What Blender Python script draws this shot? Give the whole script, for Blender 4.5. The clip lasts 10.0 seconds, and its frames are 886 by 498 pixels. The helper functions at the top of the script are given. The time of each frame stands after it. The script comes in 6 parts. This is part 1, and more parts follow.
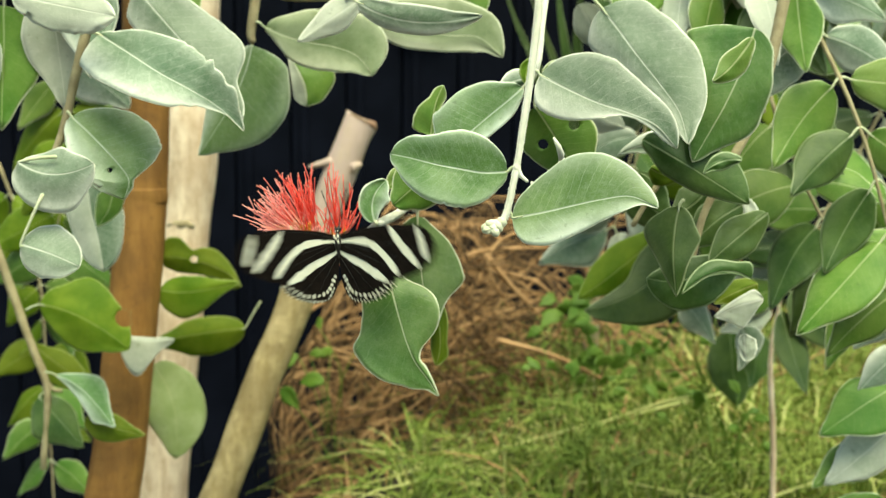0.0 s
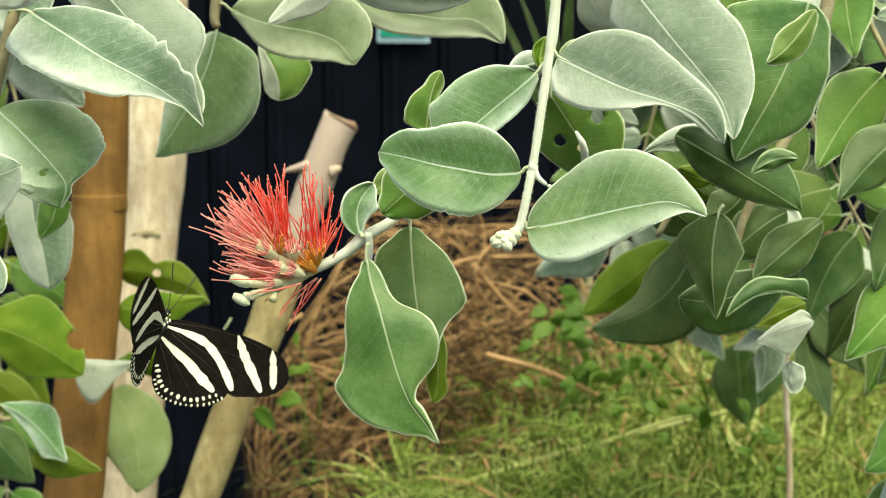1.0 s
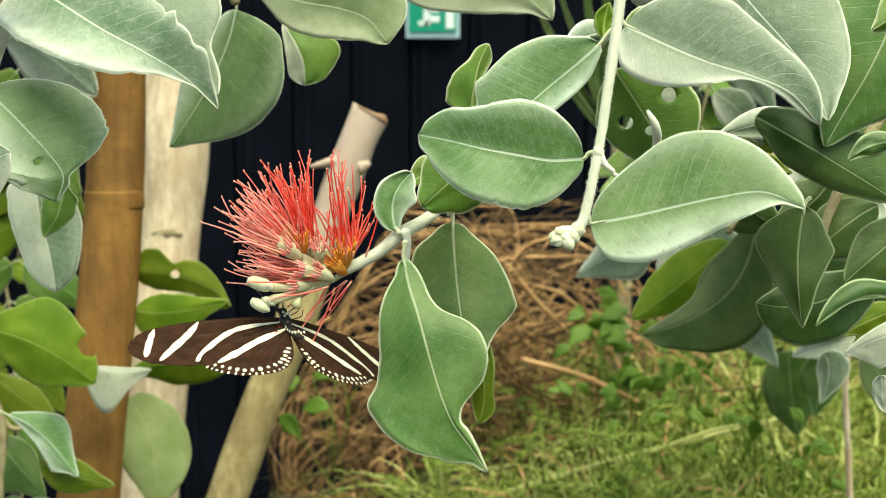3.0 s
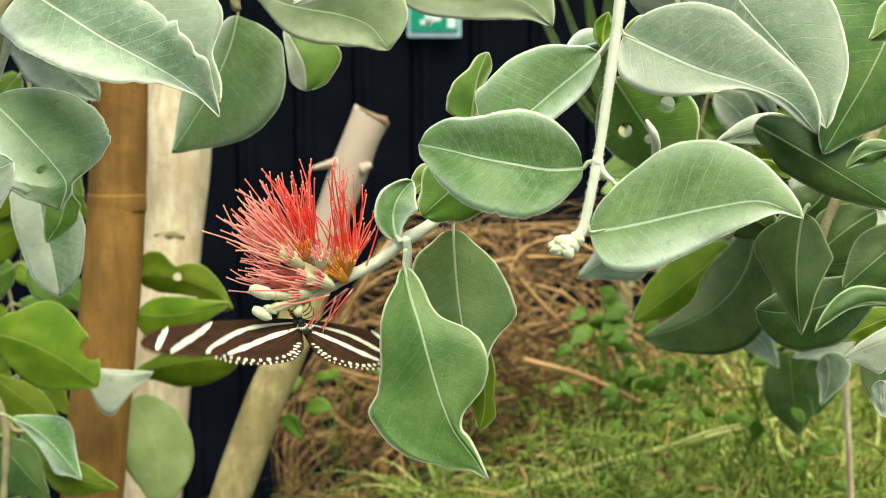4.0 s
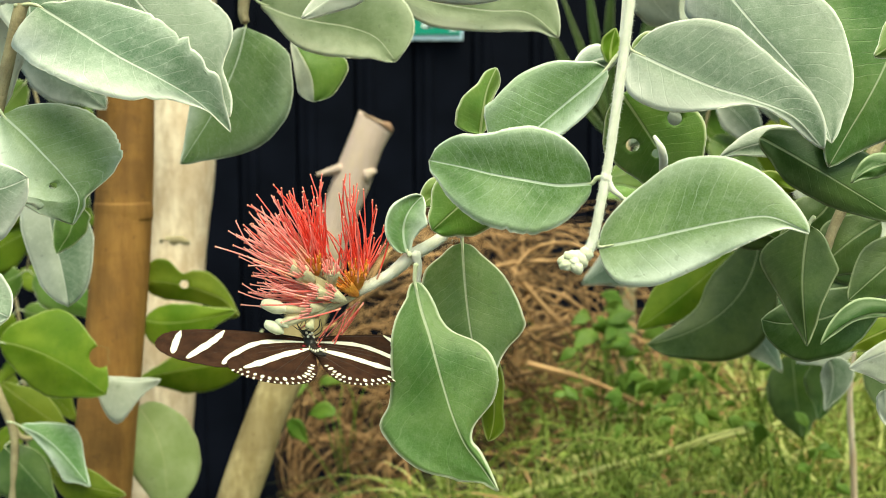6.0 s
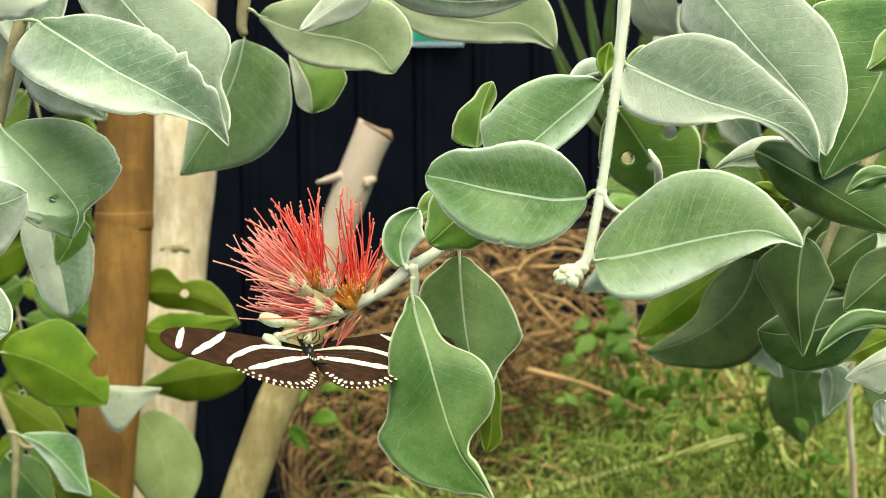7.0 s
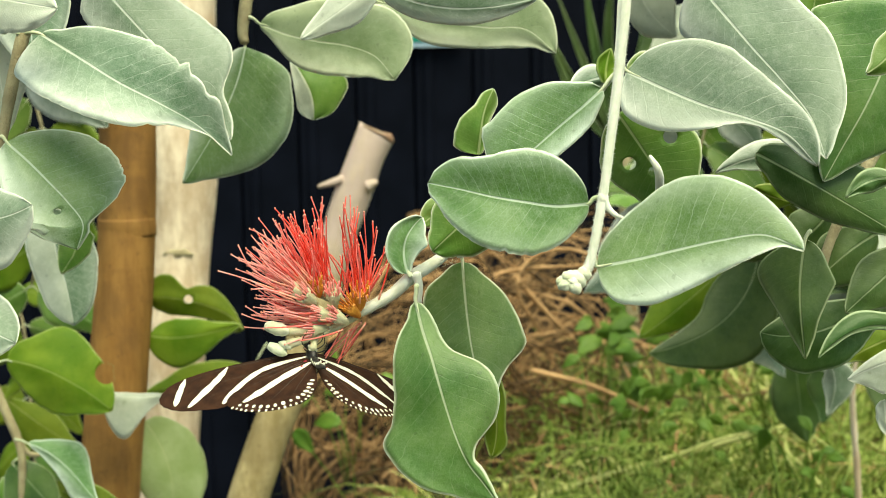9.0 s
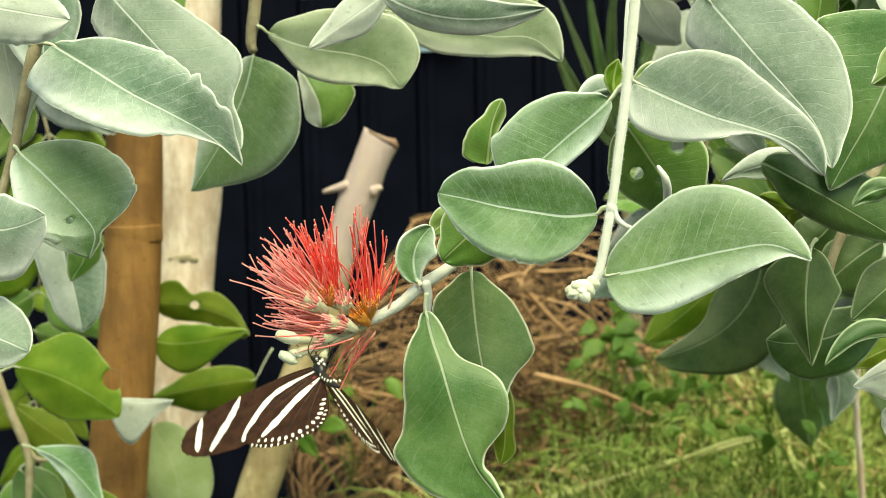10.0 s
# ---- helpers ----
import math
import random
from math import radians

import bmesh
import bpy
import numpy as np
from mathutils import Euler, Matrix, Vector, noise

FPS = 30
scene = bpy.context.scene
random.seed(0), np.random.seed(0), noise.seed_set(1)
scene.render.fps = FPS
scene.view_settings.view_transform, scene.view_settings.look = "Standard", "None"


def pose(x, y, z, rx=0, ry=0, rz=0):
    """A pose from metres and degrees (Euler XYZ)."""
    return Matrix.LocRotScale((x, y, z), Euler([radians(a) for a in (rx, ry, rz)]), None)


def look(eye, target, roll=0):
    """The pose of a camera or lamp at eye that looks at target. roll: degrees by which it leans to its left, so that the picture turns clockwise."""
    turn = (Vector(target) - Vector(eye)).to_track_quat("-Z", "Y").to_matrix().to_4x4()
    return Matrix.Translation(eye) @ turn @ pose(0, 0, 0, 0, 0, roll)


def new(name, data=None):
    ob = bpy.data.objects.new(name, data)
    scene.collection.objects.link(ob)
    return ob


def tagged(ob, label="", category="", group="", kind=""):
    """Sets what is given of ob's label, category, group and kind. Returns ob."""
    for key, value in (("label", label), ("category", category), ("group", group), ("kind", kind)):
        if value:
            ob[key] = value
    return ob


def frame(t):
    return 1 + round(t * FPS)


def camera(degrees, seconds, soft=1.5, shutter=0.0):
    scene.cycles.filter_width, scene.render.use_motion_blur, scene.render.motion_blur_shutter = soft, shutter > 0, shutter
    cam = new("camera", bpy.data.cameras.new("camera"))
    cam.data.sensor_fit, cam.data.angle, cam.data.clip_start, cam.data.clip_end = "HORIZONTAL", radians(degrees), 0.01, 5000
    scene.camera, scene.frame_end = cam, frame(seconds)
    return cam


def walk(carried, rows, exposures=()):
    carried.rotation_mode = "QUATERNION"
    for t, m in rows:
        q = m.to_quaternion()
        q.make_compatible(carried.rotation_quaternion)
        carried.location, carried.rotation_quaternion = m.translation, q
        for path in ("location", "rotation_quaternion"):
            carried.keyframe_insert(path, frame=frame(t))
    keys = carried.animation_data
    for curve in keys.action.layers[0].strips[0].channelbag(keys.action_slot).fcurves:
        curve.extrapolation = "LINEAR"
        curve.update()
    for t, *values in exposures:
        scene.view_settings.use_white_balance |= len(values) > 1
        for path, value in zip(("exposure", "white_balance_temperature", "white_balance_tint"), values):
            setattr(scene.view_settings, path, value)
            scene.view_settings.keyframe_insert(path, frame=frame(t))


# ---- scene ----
# ---------- camera ----------
cam = camera(40, 10.0, soft=0.9, shutter=0.45)
cam.data.dof.use_dof = True
cam.data.dof.focus_distance = 0.392
cam.data.dof.aperture_fstop = 24
walk(cam, [
    (0.0, pose(0.01205, -0.13531, 1.05635, 83.8193, -0.4902, -0.3104)),
    (0.2, pose(0.01119, -0.11658, 1.05438, 83.8321, -0.5166, -0.5213)),
    (0.5, pose(0.01014, -0.09144, 1.05176, 83.8515, -0.5562, -0.8377)),
    (0.8, pose(0.00710, -0.06665, 1.05127, 83.9968, -0.4021, -1.1647)),
    (1.0, pose(0.00518, -0.05156, 1.05116, 84.0937, -0.2984, -1.3822)),
    (1.5, pose(0.00262, -0.02119, 1.04678, 84.2182, -0.1199, -1.3990)),
    (1.8, pose(0.00011, -0.00374, 1.04645, 84.2237, -0.1290, -1.0441)),
    (1.9, pose(-0.00077, 0.00172, 1.04638, 84.2256, -0.1320, -0.9258)),
    (2.0, pose(-0.00174, 0.00318, 1.04671, 84.2274, -0.1350, -0.8075)),
    (2.5, pose(-0.00086, 0.00346, 1.04428, 84.1904, -0.2869, -0.2221)),
    (4.0, pose(0.00051, 0.00111, 1.04835, 83.9877, -0.0611, -0.0323)),
    (4.5, pose(0.00000, 0.00000, 1.05000, 84.0000, -0.0001, 0.0000)),
    (5.0, pose(0.00029, -0.00024, 1.05026, 84.0067, 0.0011, -0.0142)),
    (5.5, pose(-0.00269, -0.00114, 1.05101, 83.9702, 0.0520, -0.0206)),
    (7.0, pose(-0.00055, -0.00437, 1.05606, 84.1922, 0.2993, 0.0737)),
    (7.5, pose(-0.00094, -0.00466, 1.05529, 84.2369, 0.6068, -0.0459)),
    (8.0, pose(-0.00366, -0.00494, 1.05551, 84.1698, 0.8455, -0.1070)),
    (8.5, pose(-0.00375, -0.00561, 1.05783, 84.0754, 0.8642, 0.0256)),
    (9.0, pose(-0.00103, -0.00621, 1.05861, 84.1737, 0.9746, 0.0788)),
    (9.5, pose(-0.00343, -0.00951, 1.06165, 84.2707, 1.1044, 0.0615)),
    (10.0, pose(-0.00344, -0.00936, 1.06098, 84.3014, 1.0435, 0.1449)),
], exposures=[(0.0, 0.95, 8000, -12), (10.0, 0.95, 8000, -12)])

# ---------- sky, sun, exposure ----------
world = bpy.data.worlds.new("sky")
scene.world = world
world.use_nodes = True
sky = world.node_tree.nodes.new("ShaderNodeTexSky")
sky.sky_type = "NISHITA"
sky.sun_disc = False
sky.sun_elevation, sky.sun_rotation = radians(58), radians(150)
backing = world.node_tree.nodes["Background"]
backing.inputs["Strength"].default_value = 0.115
world.node_tree.links.new(sky.outputs[0], backing.inputs["Color"])
sun = new("sun", bpy.data.lights.new("sun", "SUN"))
sun.data.energy, sun.data.angle, sun.data.color = 3.6, radians(55), (1.0, 0.96, 0.88)
sun.matrix_world = look((0.5, -1.3, 3.4), (0, 0, 0))


# ---------- materials ----------
class Nodes:
    """A short hand for building a node material."""

    def __init__(self, name):
        self.m = bpy.data.materials.new(name)
        self.m.use_nodes = True
        self.t = self.m.node_tree
        self.p = self.t.nodes["Principled BSDF"]

    def n(self, kind, **values):
        node = self.t.nodes.new("ShaderNode" + kind)
        for k, v in values.items():
            setattr(node, k, v)
        return node

    def link(self, a, b):
        self.t.links.new(a, b)

    def math(self, op, a, b=None, clamp=False):
        node = self.n("Math", operation=op, use_clamp=clamp)
        for i, v in enumerate((a, b)):
            if v is None:
                continue
            if isinstance(v, (int, float)):
                node.inputs[i].default_value = v
            else:
                self.link(v, node.inputs[i])
        return node.outputs[0]

    def ramp(self, value, lo, hi, a=0.0, b=1.0):
        node = self.n("MapRange", interpolation_type="SMOOTHSTEP")
        self.link(value, node.inputs[0])
        for i, v in enumerate((lo, hi, a, b)):
            node.inputs[1 + i].default_value = v
        return node.outputs[0]

    def noise(self, scale, detail=4.0, vector=None, rough=0.6):
        node = self.n("TexNoise")
        node.inputs["Scale"].default_value, node.inputs["Detail"].default_value = scale, detail
        node.inputs["Roughness"].default_value = rough
        self.link(vector if vector is not None else self.place(), node.inputs["Vector"])
        return node.outputs["Fac"]

    def place(self):
        return self.n("TexCoord").outputs["Object"]

    def uv(self, name):
        sep = self.n("SeparateXYZ")
        self.link(self.n("UVMap", uv_map=name).outputs[0], sep.inputs[0])
        return sep.outputs[0], sep.outputs[1]

    def mix(self, fac, a, b):
        node = self.n("Mix", data_type="RGBA")
        for i, v in ((0, fac), (6, a), (7, b)):
            if isinstance(v, (int, float)):
                node.inputs[i].default_value = v
            elif isinstance(v, tuple):
                node.inputs[i].default_value = (*v, 1)
            else:
                self.link(v, node.inputs[i])
        return node.outputs[2]

    def done(self, colour, rough=0.6, bump=None, strength=0.3, distance=0.001, translucent=0.0, sheen=0.0, specular=0.4):
        if isinstance(colour, tuple):
            self.p.inputs["Base Color"].default_value = (*colour, 1)
        else:
            self.link(colour, self.p.inputs["Base Color"])
        if isinstance(rough, (int, float)):
            self.p.inputs["Roughness"].default_value = rough
        else:
            self.link(rough, self.p.inputs["Roughness"])
        self.p.inputs["Specular IOR Level"].default_value = specular
        self.p.inputs["Sheen Weight"].default_value = sheen
        self.p.inputs["Sheen Roughness"].default_value = 0.5
        if bump is not None:
            node = self.n("Bump")
            node.inputs["Strength"].default_value, node.inputs["Distance"].default_value = strength, distance
            self.link(bump, node.inputs["Height"])
            self.link(node.outputs[0], self.p.inputs["Normal"])
        if translucent:
            glow = self.n("BsdfTranslucent")
            if isinstance(colour, tuple):
                glow.inputs[0].default_value = (*colour, 1)
            else:
                self.link(colour, glow.inputs[0])
            both = self.n("MixShader")
            both.inputs[0].default_value = translucent
            self.link(self.p.outputs[0], both.inputs[1])
            self.link(glow.outputs[0], both.inputs[2])
            self.link(both.outputs[0], self.t.nodes["Material Output"].inputs[0])
        return self.m


def leaf_material(name, deep, light, rib, vein=0.10, rough=0.5, felt=0.3, frost_sheen=0.3, sheen=0.2, translucent=0.2, specular=0.35):
    """A felted leaf: deep to light green in cloudy patches, pale midrib, fine veins, a frosted margin and sky sheen
    painted on one half.
    """
    k = Nodes(name)
    lat, edge = k.uv("span")
    u, v = k.uv("along")
    a = k.math("ABSOLUTE", k.math("SUBTRACT", k.math("MULTIPLY", u, 2.0), 1.0))
    rnd = k.n("ObjectInfo").outputs["Random"]
    wob = k.math("MULTIPLY", k.noise(90, 4), 0.9)
    comb = k.math("ADD", k.math("SUBTRACT", k.math("MULTIPLY", v, 15.0), k.math("MULTIPLY", a, 2.6)), wob)
    tri = k.math("ABSOLUTE", k.math("SUBTRACT", k.math("FRACT", comb), 0.5))
    patchy = k.ramp(k.noise(70, 2), 0.35, 0.65)
    veins = k.math("MULTIPLY", k.ramp(tri, 0.0, 0.055, 1.0, 0.0), k.math("ADD", k.math("MULTIPLY", patchy, 0.75), 0.25))
    fine = k.n("TexVoronoi", feature="DISTANCE_TO_EDGE")
    fine.inputs["Scale"].default_value = 1000
    k.link(k.place(), fine.inputs["Vector"])
    net = k.ramp(fine.outputs["Distance"], 0.0, 0.16, 1.0, 0.0)
    ribs = k.ramp(k.math("DIVIDE", k.math("ABSOLUTE", lat), k.math("SUBTRACT", 1.5, v)), 0.003, 0.0085, 1.0, 0.0)
    rim = k.ramp(k.math("ADD", edge, k.math("MULTIPLY", k.noise(260, 3), 0.006)), 0.007, 0.020, 1.0, 0.0)
    cloud = k.ramp(k.noise(38, 4), 0.33, 0.68)
    mottle = k.noise(330, 6, rough=0.8)
    grain = k.noise(1800, 3, rough=0.8)
    col = k.mix(cloud, deep, light)
    dust = k.math("MULTIPLY", k.ramp(mottle, 0.44, 0.72), felt)
    # Painted sky sheen on one half of the leaf, plus frost along its margins.
    skylit = k.math("MULTIPLY", k.ramp(u, 0.36, 0.5, 1.0, 0.0), k.math("ADD", k.math("MULTIPLY", k.ramp(a, 0.1, 0.9), 0.6), 0.18))
    skylit = k.math("ADD", skylit, k.math("MULTIPLY", k.ramp(a, 0.5, 1.02), 0.35))
    edgy = k.math("MULTIPLY", k.math("MULTIPLY", skylit, k.ramp(k.noise(48, 5), 0.25, 0.7, 0.35, 1.0)), frost_sheen)
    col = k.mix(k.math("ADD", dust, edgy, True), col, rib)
    col = k.mix(k.math("MULTIPLY", k.ramp(grain, 0.5, 0.75), felt * 0.5), col, rib)
    col = k.mix(k.math("MULTIPLY", veins, vein), col, rib)
    col = k.mix(k.math("MULTIPLY", net, vein * 0.3), col, rib)
    col = k.mix(k.math("MULTIPLY", ribs, 0.6), col, rib)
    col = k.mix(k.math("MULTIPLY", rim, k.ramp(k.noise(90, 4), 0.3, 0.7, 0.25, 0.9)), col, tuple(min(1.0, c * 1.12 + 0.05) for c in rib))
    spots = k.ramp(k.noise(360, 1), 0.69, 0.75)
    col = k.mix(k.math("MULTIPLY", spots, 0.22), col, (0.03, 0.045, 0.015))
    hsv = k.n("HueSaturation")
    k.link(k.math("ADD", k.math("MULTIPLY", rnd, 0.3), 0.85), hsv.inputs["Value"])
    k.link(k.math("ADD", k.math("MULTIPLY", rnd, 0.024), 0.488), hsv.inputs["Hue"])
    k.link(col, hsv.inputs["Color"])
    relief = k.math("ADD", k.math("ADD", k.math("MULTIPLY", veins, -0.3), k.math("MULTIPLY", ribs, -0.8)), k.math("ADD", k.math("MULTIPLY", grain, 0.3), k.math("MULTIPLY", mottle, 0.5)))
    return k.done(hsv.outputs[0], k.ramp(mottle, 0.3, 0.7, rough - 0.12, rough + 0.14), relief, 0.4, 0.0006, translucent, sheen, specular)


GREY = leaf_material("leaf_grey_green", (0.078, 0.150, 0.070), (0.164, 0.236, 0.152), (0.68, 0.70, 0.62), vein=0.26, felt=0.20, frost_sheen=0.85, sheen=0.18, rough=0.43, specular=0.42)
SAGE = leaf_material("leaf_sage", (0.056, 0.146, 0.019), (0.138, 0.240, 0.060), (0.66, 0.69, 0.48), vein=0.12, felt=0.08, frost_sheen=0.14, sheen=0.03, rough=0.38, specular=0.5)
MOSS = leaf_material("leaf_moss", (0.066, 0.152, 0.026), (0.148, 0.254, 0.082), (0.64, 0.71, 0.61), vein=0.20, felt=0.13, frost_sheen=0.92, sheen=0.10, rough=0.42, specular=0.45)
GREEN = leaf_material("leaf_green", (0.070, 0.175, 0.014), (0.145, 0.255, 0.040), (0.52, 0.58, 0.30), vein=0.12, felt=0.06, frost_sheen=0.12, sheen=0.05, rough=0.45, specular=0.3)
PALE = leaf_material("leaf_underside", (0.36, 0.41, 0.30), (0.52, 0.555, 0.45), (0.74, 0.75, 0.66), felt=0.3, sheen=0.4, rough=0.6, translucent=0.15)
DARK = leaf_material("leaf_dark", (0.026, 0.072, 0.006), (0.072, 0.128, 0.024), (0.32, 0.38, 0.21), vein=0.07, felt=0.08, frost_sheen=0.16, sheen=0.06, rough=0.38)
LIME = leaf_material("leaf_lime", (0.110, 0.200, 0.008), (0.205, 0.285, 0.022), (0.44, 0.48, 0.16), vein=0.06, felt=0.05, frost_sheen=0.06, sheen=0.0, rough=0.55, translucent=0.38, specular=0.22)
PALELIME = leaf_material("leaf_pale_lime", (0.330, 0.400, 0.150), (0.450, 0.510, 0.250), (0.56, 0.56, 0.30), vein=0.06, felt=0.08, frost_sheen=0.1, sheen=0.05, rough=0.55, translucent=0.4, specular=0.25)
SOFT = leaf_material("leaf_soft_green", (0.120, 0.180, 0.066), (0.250, 0.310, 0.170), (0.60, 0.62, 0.46), vein=0.04, felt=0.10, frost_sheen=0.9, sheen=0.12, rough=0.5)
LEAVES = {"soft": SOFT, "grey": GREY, "sage": SAGE, "green": GREEN, "pale": PALE, "dark": DARK, "lime": LIME, "palelime": PALELIME, "moss": MOSS}


def plain(name, a, b, scale=60, rough=0.6, bump=0.3, fine=600, translucent=0.0, sheen=0.0, specular=0.4, distance=0.001):
    """Two colours in cloudy patches with a fine grain."""
    k = Nodes(name)
    big, small = k.noise(scale, 5), k.noise(fine, 3)
    fac = k.math("ADD", k.math("MULTIPLY", k.ramp(big, 0.3, 0.7), 0.75), k.math("MULTIPLY", small, 0.25))
    return k.done(k.mix(fac, a, b), rough, small, bump, distance, translucent, sheen, specular)


MARGIN = plain("leaf_margin", (0.66, 0.69, 0.52), (0.82, 0.83, 0.70), 200, 0.85, 0.4, 2400, sheen=0.4)
DULLMARGIN = plain("leaf_margin_green", (0.14, 0.19, 0.07), (0.25, 0.30, 0.13), 200, 0.8, 0.4, 2400)
TWIG = plain("twig_felt", (0.62, 0.62, 0.48), (0.82, 0.81, 0.70), 160, 0.85, 0.45, 3600, sheen=0.7, distance=0.0004)
PETIOLE = plain("leaf_stalk", (0.44, 0.49, 0.28), (0.66, 0.68, 0.48), 160, 0.8, 0.4, 2600, sheen=0.3)
OLDTWIG = plain("twig_brown", (0.25, 0.20, 0.11), (0.44, 0.38, 0.23), 90, 0.8, 0.5, 900)
BUD = plain("bud_felt", (0.50, 0.53, 0.33), (0.76, 0.75, 0.60), 220, 0.85, 0.3, 2600, sheen=0.5, distance=0.0005)
STAMEN = plain("stamen_red", (0.90, 0.060, 0.045), (0.97, 0.19, 0.15), 300, 0.45, 0.1, 2000, translucent=0.45)
STAMENCORAL = plain("stamen_coral", (0.95, 0.165, 0.145), (0.97, 0.36, 0.33), 300, 0.45, 0.1, 2000, translucent=0.45)
STAMENPALE = plain("stamen_pink", (0.95, 0.36, 0.34), (0.98, 0.60, 0.56), 300, 0.45, 0.1, 2000, translucent=0.45)
STAMENBASE = plain("stamen_foot", (0.93, 0.40, 0.30), (0.95, 0.62, 0.48), 300, 0.5, 0.1, 2000, translucent=0.4)
ANTHER = plain("anther", (0.62, 0.16, 0.10), (0.90, 0.45, 0.36), 900, 0.6)
NECTAR = plain("flower_cup", (0.62, 0.20, 0.03), (0.80, 0.36, 0.06), 260, 0.45, 0.4, 1200)
CREAM = plain("flower_cream", (0.46, 0.46, 0.27), (0.70, 0.66, 0.46), 200, 0.7, 0.4, 1500, translucent=0.2)
BLACK = plain("wing_black", (0.004, 0.003, 0.0024), (0.011, 0.0075, 0.006), 300, 0.8, 0.3, 3000, specular=0.06)
BROWNW = plain("wing_brown", (0.016, 0.0062, 0.0036), (0.046, 0.019, 0.010), 260, 0.75, 0.35, 3000, specular=0.1)
STRIPE = plain("wing_cream", (0.70, 0.68, 0.53), (0.80, 0.78, 0.66), 300, 0.7, 0.3, 3000)
REDSPOT = plain("wing_red", (0.24, 0.006, 0.02), (0.34, 0.015, 0.035), 300, 0.6)
EYE = plain("insect_black", (0.010, 0.009, 0.009), (0.025, 0.022, 0.02), 500, 0.35)


def bark_material(name, a, b, c, ring=9.0, stretch=0.12, rough=0.75, peeled=None, bare=0.0):
    """Bark with streaks along the stem and rings across it."""
    k = Nodes(name)
    m = k.n("Mapping")
    m.inputs["Scale"].default_value = (1, 1, stretch)
    k.link(k.place(), m.inputs[0])
    streak = k.noise(110, 6, m.outputs[0], 0.65)
    m2 = k.n("Mapping")
    m2.inputs["Scale"].default_value = (0.25, 0.25, 1)
    k.link(k.place(), m2.inputs[0])
    rings = k.ramp(k.noise(ring * 9, 4, m2.outputs[0]), 0.52, 0.66)
    patch = k.ramp(k.noise(22, 5), 0.42, 0.62)
    col = k.mix(k.ramp(streak, 0.3, 0.7), a, b)
    col = k.mix(k.math("MULTIPLY", rings, 0.18), col, c)
    col = k.mix(k.math("MULTIPLY", patch, 0.55), col, c)
    col = k.mix(k.math("MULTIPLY", k.ramp(k.noise(160, 3), 0.62, 0.7), 0.5), col, c)
    long = k.noise(26, 5, m.outputs[0], 0.7)
    col = k.mix(k.math("MULTIPLY", k.ramp(long, 0.5, 0.68), 0.4), col, c)
    if peeled:
        sep = k.n("SeparateXYZ")
        k.link(k.place(), sep.inputs[0])
        high = k.math("ADD", sep.outputs[2], k.math("MULTIPLY", k.math("SUBTRACT", k.noise(30, 4), 0.5), 0.10))
        col = k.mix(k.math("MULTIPLY", k.ramp(high, bare - 0.03, bare + 0.03), k.ramp(streak, 0.25, 0.75, 1.0, 0.65)), col, peeled)
    relief = k.math("ADD", k.math("ADD", streak, k.math("MULTIPLY", rings, 0.12)), long)
    return k.done(col, rough, relief, 0.6, 0.002)


BARK = bark_material("bark_brown", (0.230, 0.104, 0.022), (0.355, 0.176, 0.046), (0.150, 0.070, 0.019), stretch=0.2)
PALEBARK = bark_material("bark_pale", (0.56, 0.42, 0.29), (0.86, 0.72, 0.56), (0.50, 0.34, 0.21), stretch=0.3)
CUTBARK = bark_material("bark_cut_limb", (0.36, 0.27, 0.12), (0.62, 0.49, 0.27), (0.20, 0.14, 0.06), stretch=0.25, peeled=(0.58, 0.44, 0.40), bare=0.93)
CUTWOOD = plain("cut_wood", (0.26, 0.13, 0.075), (0.52, 0.36, 0.26), 60, 0.8)
WALL = plain("painted_cladding", (0.0013, 0.0020, 0.0046), (0.0040, 0.0052, 0.0108), 7, 0.6, 0.25, 140, specular=0.045)
SOIL = plain("soil", (0.012, 0.009, 0.005), (0.045, 0.030, 0.016), 14, 0.95, 0.9, 160, distance=0.01)
VINE = plain("dry_vine", (0.24, 0.120, 0.045), (0.60, 0.36, 0.180), 30, 0.8, 0.4, 700)
VINEDARK = plain("dry_vine_dark", (0.040, 0.022, 0.008), (0.15, 0.080, 0.030), 30, 0.8, 0.4, 700)
GRASS = plain("grass_blade", (0.030, 0.082, 0.006), (0.31, 0.37, 0.070), 30, 0.6, 0.2, 500, translucent=0.3)
FEATHER = plain("feathery_sprig", (0.13, 0.235, 0.025), (0.46, 0.53, 0.14), 26, 0.6, 0.2, 500, translucent=0.3)
STRAW = plain("grass_straw", (0.34, 0.36, 0.10), (0.62, 0.62, 0.26), 20, 0.7, 0.2, 500, translucent=0.2)
HERB = plain("herb_leaf", (0.065, 0.165, 0.012), (0.22, 0.34, 0.055), 18, 0.5, 0.3, 500, translucent=0.4)
SIGNGREEN = plain("sign_green", (0.0, 0.23, 0.15), (0.005, 0.27, 0.18), 30, 0.35, 0.05)
SIGNWHITE = plain("sign_white", (0.72, 0.80, 0.80), (0.80, 0.86, 0.86), 30, 0.35, 0.05)
SIGNBLUE = plain("sign_frame", (0.42, 0.56, 0.66), (0.50, 0.64, 0.74), 30, 0.4, 0.05)


